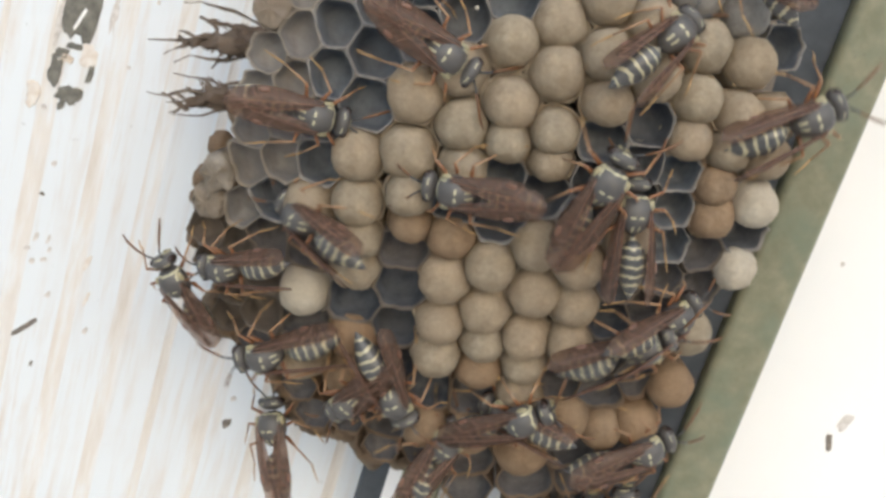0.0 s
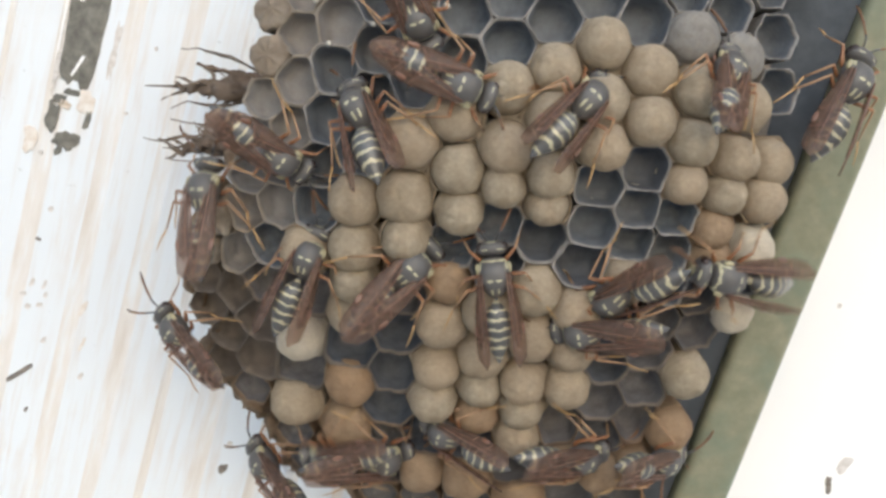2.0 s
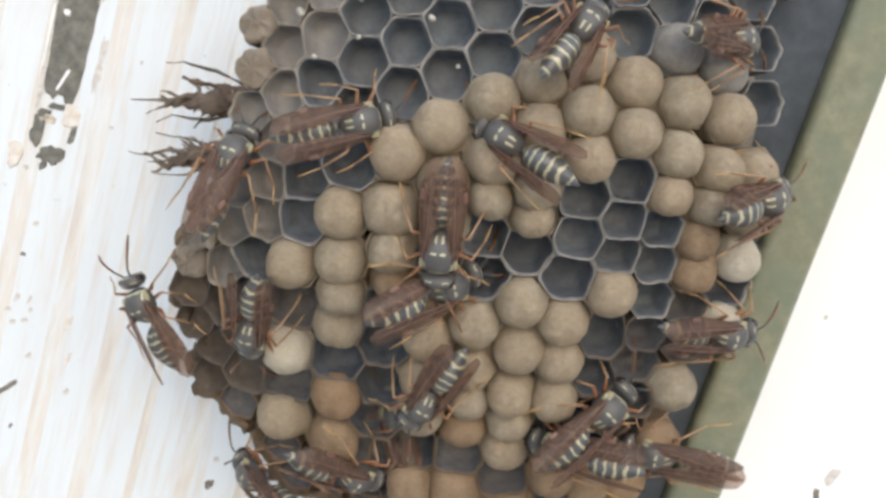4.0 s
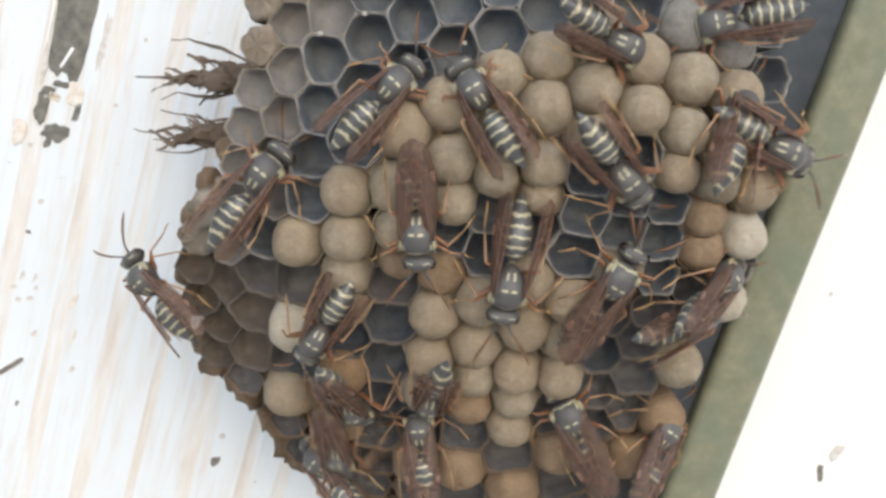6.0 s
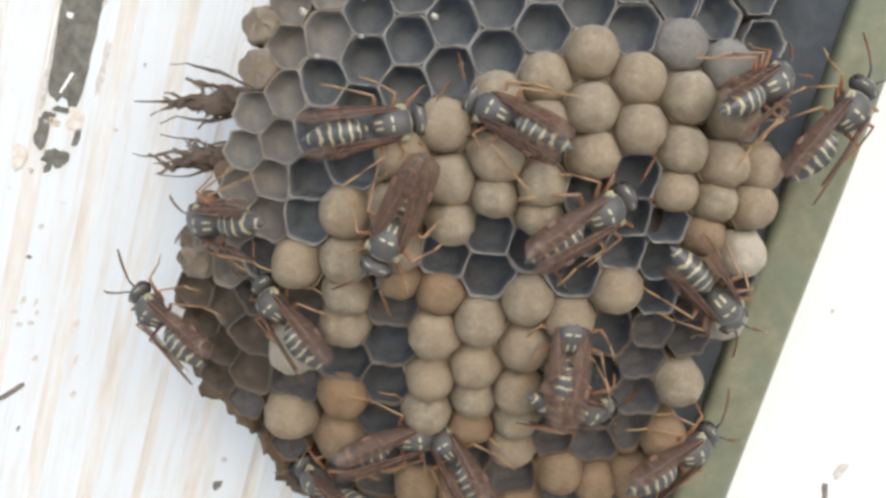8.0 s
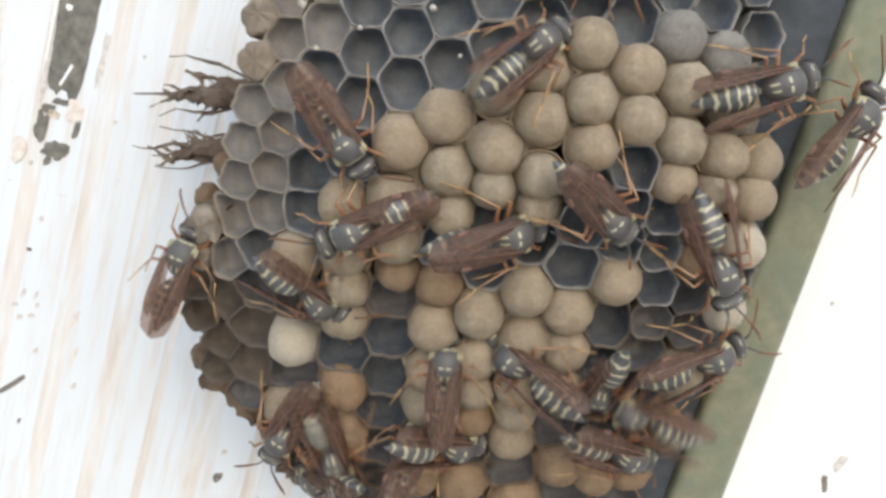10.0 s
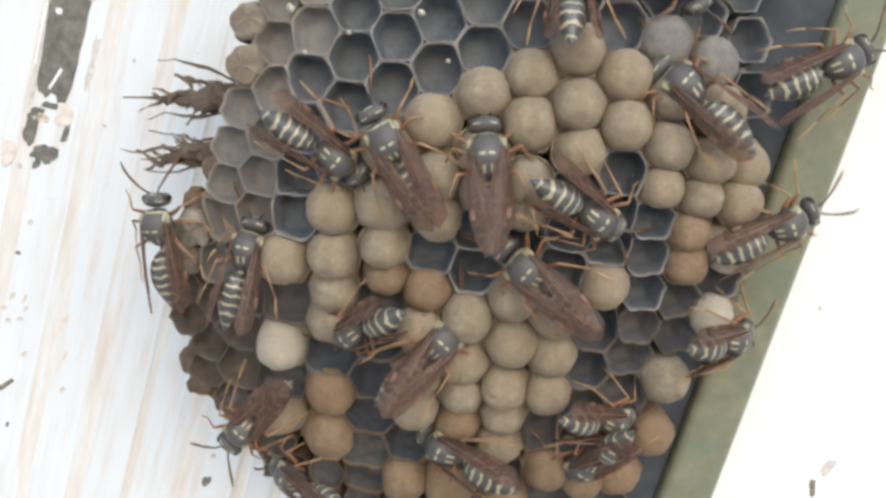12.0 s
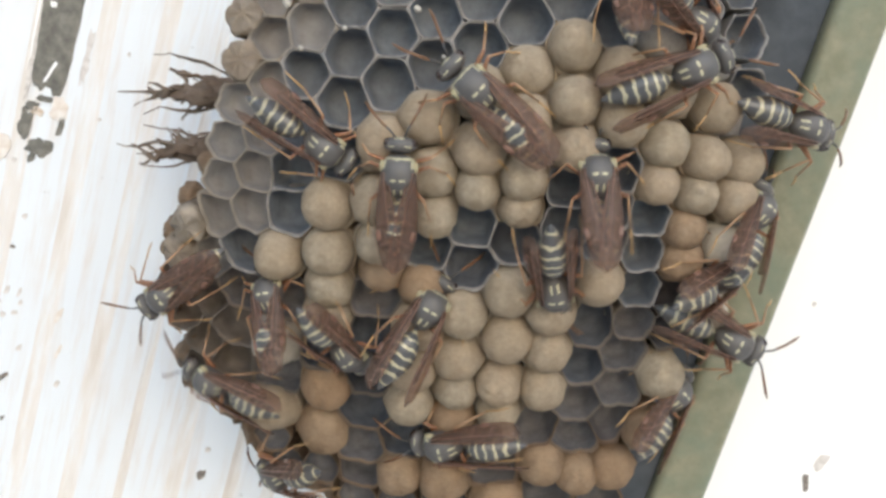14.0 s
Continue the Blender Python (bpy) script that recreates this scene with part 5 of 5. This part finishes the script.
    walked(WASPS[16], [(0, 24.0, -45.0, 90, 0, -3), (0.5, 14.9, -45.0, 90, 0, -3), (1, 14.9, -45.0, 90, 0, -3), (1.5, 14.9, -45.0, 90, 0, -3), (2, 14.9, -45.0, 90, 0, -3), (2.5, 14.9, -45.0, 90, 0, -3), (3, 14.9, -45.0, 90, 0, -3), (5, 24.0, -45.0, 90, 0, -3), (5.5, 20.5, -25.8, 54, 20, -3), (6, 30.6, -6.5, 18, 40, -3), (6.5, 27.9, -6.1, -24, 0, 22), (7, 30.3, -7.3, -18, 0, 22), (8.25, 29.8, -2.4, -60, 20, 22), (9.5, 29.4, 2.5, -101, 40, 22), (10, 30.3, -0.4, -68, 0, 22), (10.5, 30.7, -5.1, -11, 23, -3), (10.75, 28.6, -3.9, -59, 28, 10), (11, 26.4, -2.7, -107, 32, 22), (11.5, 21.9, -5.9, -165, 38, -3), (12, 13.1, -4.2, -220, 22, -3), (12.5, 13.4, -2.9, -224, 22, -3), (13, 13.0, -3.9, -219, 28, -3), (13.5, 13.7, -4.6, -216, 37, -3), (13.75, 13.9, -3.8, -148, 35, 10), (14, 14.0, -3.0, -81, 32, 22)], 16)
    walked(WASPS[17], [(0, 3.1, 0.4, 177, 16, -3), (0.5, 3.7, -0.9, 169, 45, -3), (1, 8.2, -7.1, 95, -10, 22), (1.5, 5.8, -7.2, 98, 0, 22), (2, 5.2, -6.6, 96, 20, 22), (2.5, 12.0, 2.8, 62, 40, -3), (2.75, 11.2, 6.7, 104, 40, 10), (3, 10.5, 10.6, 147, 39, 22), (5.5, 7.4, 11.7, 150, 40, 22), (6, 4.5, 12.6, 123, 24, 22), (6.5, 8.7, 14.8, 149, 40, 22), (7, 9.4, 12.7, 194, 38, 22), (8.25, 6.9, 14.2, 136, 34, 10), (9.5, 4.5, 15.7, 78, 30, -3), (10, 8.4, 19.7, 39, 31, 22), (11, 8.4, 39.0, 90, 0, 22), (14, 8.4, 39.0, 90, 0, 22)], 17)
    walked(WASPS[18], [(0, -20.3, -19.4, -162, 0, 22), (0.25, -23.1, -20.5, -230, 13, 10), (0.5, -26.0, -21.6, -298, 26, -3), (1, -28.5, -18.7, -243, 16, -3), (1.5, -29.7, -6.8, -236, 11, -3), (2, -28.8, 2.5, -269, 34, -3), (2.5, -25.5, 12.4, -254, 33, -3), (3, -25.4, 12.3, -256, 40, -3), (4.25, -23.6, 6.6, -298, 40, -3), (5.5, -21.8, 0.9, -340, 40, -3), (6, -22.3, 4.0, -307, 37, 22), (6.25, -23.1, 3.6, -259, 31, 22), (6.5, -24.0, 3.2, -211, 25, 22), (7, -26.3, 7.0, -232, 40, 22), (8.25, -25.2, 2.4, -152, 40, 22), (9.5, -24.2, -2.2, -73, 40, 22), (10.5, -6.0, -45.0, -90, 0, 22), (14, -6.0, -45.0, -90, 0, 22)], 18)
    walked(WASPS[19], [(0, -2.5, -34.3, 57, 22, -3), (0.33, -3.0, -32.3, 116, 27, -3), (0.67, -3.6, -30.2, 175, 32, -3), (1, -4.1, -28.2, 234, 37, -3), (1.5, -7.5, -28.0, 293, 37, -3), (2, -11.0, -27.8, 353, 38, -3), (2.5, -14.4, -27.6, 412, 39, -3), (2.75, -13.4, -28.0, 364, 39, 10), (3, -12.3, -28.4, 316, 40, 22), (5.5, -12.3, -21.6, 311, 35, -3), (6, -11.8, -20.1, 279, 40, -3), (6.5, -17.1, -23.8, 326, 36, 22), (7, -12.8, -23.2, 376, 40, -3), (9.5, -3.0, -23.3, 337, 40, 22), (11.5, 7.0, -28.2, 282, 37, 22), (11.75, 5.6, -27.1, 221, 39, 22), (12, 4.1, -26.0, 160, 40, 22), (14, 5.0, -24.3, 196, 25, 22)], 19)
    walked(WASPS[20], [(0, 24.0, -15.1, 19, 32, 22), (0.5, 24.0, -15.1, 19, 32, 22), (1, 23.5, -38.0, 80, 0, 22), (1.5, 23.5, -42.0, 80, 0, 22), (2, 24.0, -40.0, 60, 0, 22), (2.5, 22.8, -23.2, 15, 35, 22), (3, 31.9, -13.4, -18, 28, -3), (5.5, 31.5, -7.9, 6, 0, 22), (6, 27.8, -10.2, 10, 30, 22), (6.5, 25.9, -27.6, -40, 15, 22), (7, 24.0, -45.0, -90, 0, 22), (7.5, 24.0, -45.0, -30, 0, 22), (8, 24.0, -45.0, 30, 0, 22), (8.5, 24.0, -45.0, 90, 0, 22), (9, 25.8, -29.3, 42, 6, 22), (9.5, 27.7, -13.5, -5, 12, 22), (10, 29.6, -14.5, 19, 11, 22), (10.5, 28.1, -14.3, 5, 28, 22), (11, 28.0, -15.0, -41, 23, 22), (11.25, 31.5, -15.3, 4, 25, 22), (11.5, 34.9, -15.6, 50, 26, 22), (12, 34.3, -11.0, -11, 35, 22), (12.5, 34.0, -3.7, -9, 30, 22), (12.67, 34.1, -4.6, 48, 29, 22), (12.83, 34.1, -5.5, 106, 29, 22), (13, 34.2, -6.4, 163, 28, 22), (13.25, 33.5, -5.3, 87, 32, 22), (13.5, 32.9, -4.2, 11, 35, 22), (14, 32.9, -4.2, 11, 35, 22)], 20)
    walked(WASPS[21], [(0, 19.1, -45.0, 90, 0, 22), (0.5, 14.9, -45.0, 90, 0, 22), (1, 14.9, -45.0, 90, 0, 22), (1.5, 14.9, -45.0, 90, 0, 22), (2, 14.9, -45.0, 90, 0, 22), (2.5, 14.9, -45.0, 90, 0, 22), (3, 14.9, -45.0, 90, 0, 22), (5.5, 14.9, -45.0, 90, 0, 22), (6, 14.9, -45.0, 90, 0, 22), (6.5, 14.9, -45.0, 90, 0, 22), (7, 14.9, -45.0, 90, 0, 22), (9, 19.1, -45.0, 90, 0, 22), (9.33, 19.1, -35.4, 146, 13, 22), (9.67, 19.1, -25.7, 202, 27, 22), (10, 19.1, -16.1, 259, 40, 22), (10.25, 18.5, -19.3, 304, 30, 22), (10.5, 17.9, -22.5, 349, 20, 22), (11, 22.5, -17.3, 387, 23, 22), (11.5, 16.4, -20.1, 349, 24, 22), (12, 19.9, -20.3, 334, 39, 22), (12.25, 19.4, -20.8, 389, 40, 22), (12.5, 18.9, -21.4, 444, 40, 22), (13, 17.2, -23.2, 406, 11, 22), (13.25, 18.2, -22.5, 350, 24, 22), (13.5, 19.2, -21.8, 294, 37, 22), (13.75, 24.3, -21.1, 349, 38, 22), (14, 29.4, -20.3, 404, 40, 22)], 21)
    walked(WASPS[22], [(0, -15.5, -4.1, 159, 35, 22), (0.5, -6.7, 3.9, 115, 14, -3), (1, -6.2, 9.1, 125, 30, 22), (2, -9.5, 12.0, 117, 40, 22), (2.5, -8.4, 20.0, 107, 33, 22), (3, -7.1, 22.4, 100, 40, -3), (4, -6.0, 39.0, 90, 0, -3), (4.67, -6.0, 39.0, 30, 0, -3), (5.33, -6.0, 39.0, -30, 0, -3), (6, -6.0, 39.0, -90, 0, -3), (7, -8.4, 24.7, -80, 40, -3), (7.33, -7.6, 29.5, -23, 27, -3), (7.67, -6.8, 34.2, 33, 13, -3), (8, -6.0, 39.0, 90, 0, -3), (9.17, 4.0, 39.0, 30, 0, 5), (10.33, 14.0, 39.0, -30, 0, 14), (11.5, 24.0, 39.0, -90, 0, 22), (12.5, 28.0, 25.5, -31, 40, 22), (14, 28.0, 25.5, -31, 40, 22)], 22)
    walked(WASPS[23], [(0, 9.5, -28.0, 170, 36, 22), (0.75, 7.0, -26.0, 126, 38, 22), (1.5, 4.5, -23.9, 82, 39, 22), (1.75, 3.2, -24.3, 126, 39, 22), (2, 1.9, -24.7, 169, 40, 22), (2.5, 1.9, -34.8, 220, 20, 22), (3, 1.9, -45.0, 270, 0, 22), (3.5, 2.9, -45.0, 210, 0, 22), (4, 4.0, -45.0, 150, 0, 22), (4.5, 5.1, -45.0, 90, 0, 22), (5.5, 5.1, -27.6, 167, 36, 22), (6, -2.5, -27.4, 96, 40, -3), (7, 1.0, -25.4, 159, 40, 22), (8.25, 1.9, -26.0, 109, 40, 10), (9.5, 2.8, -26.7, 59, 40, -3), (10, -4.4, -26.3, 63, 40, -3), (10.5, -4.4, -35.7, -14, 20, -3), (11, -4.4, -45.0, -90, 0, -3), (14, -4.4, -45.0, -90, 0, -3)], 23)

motions()
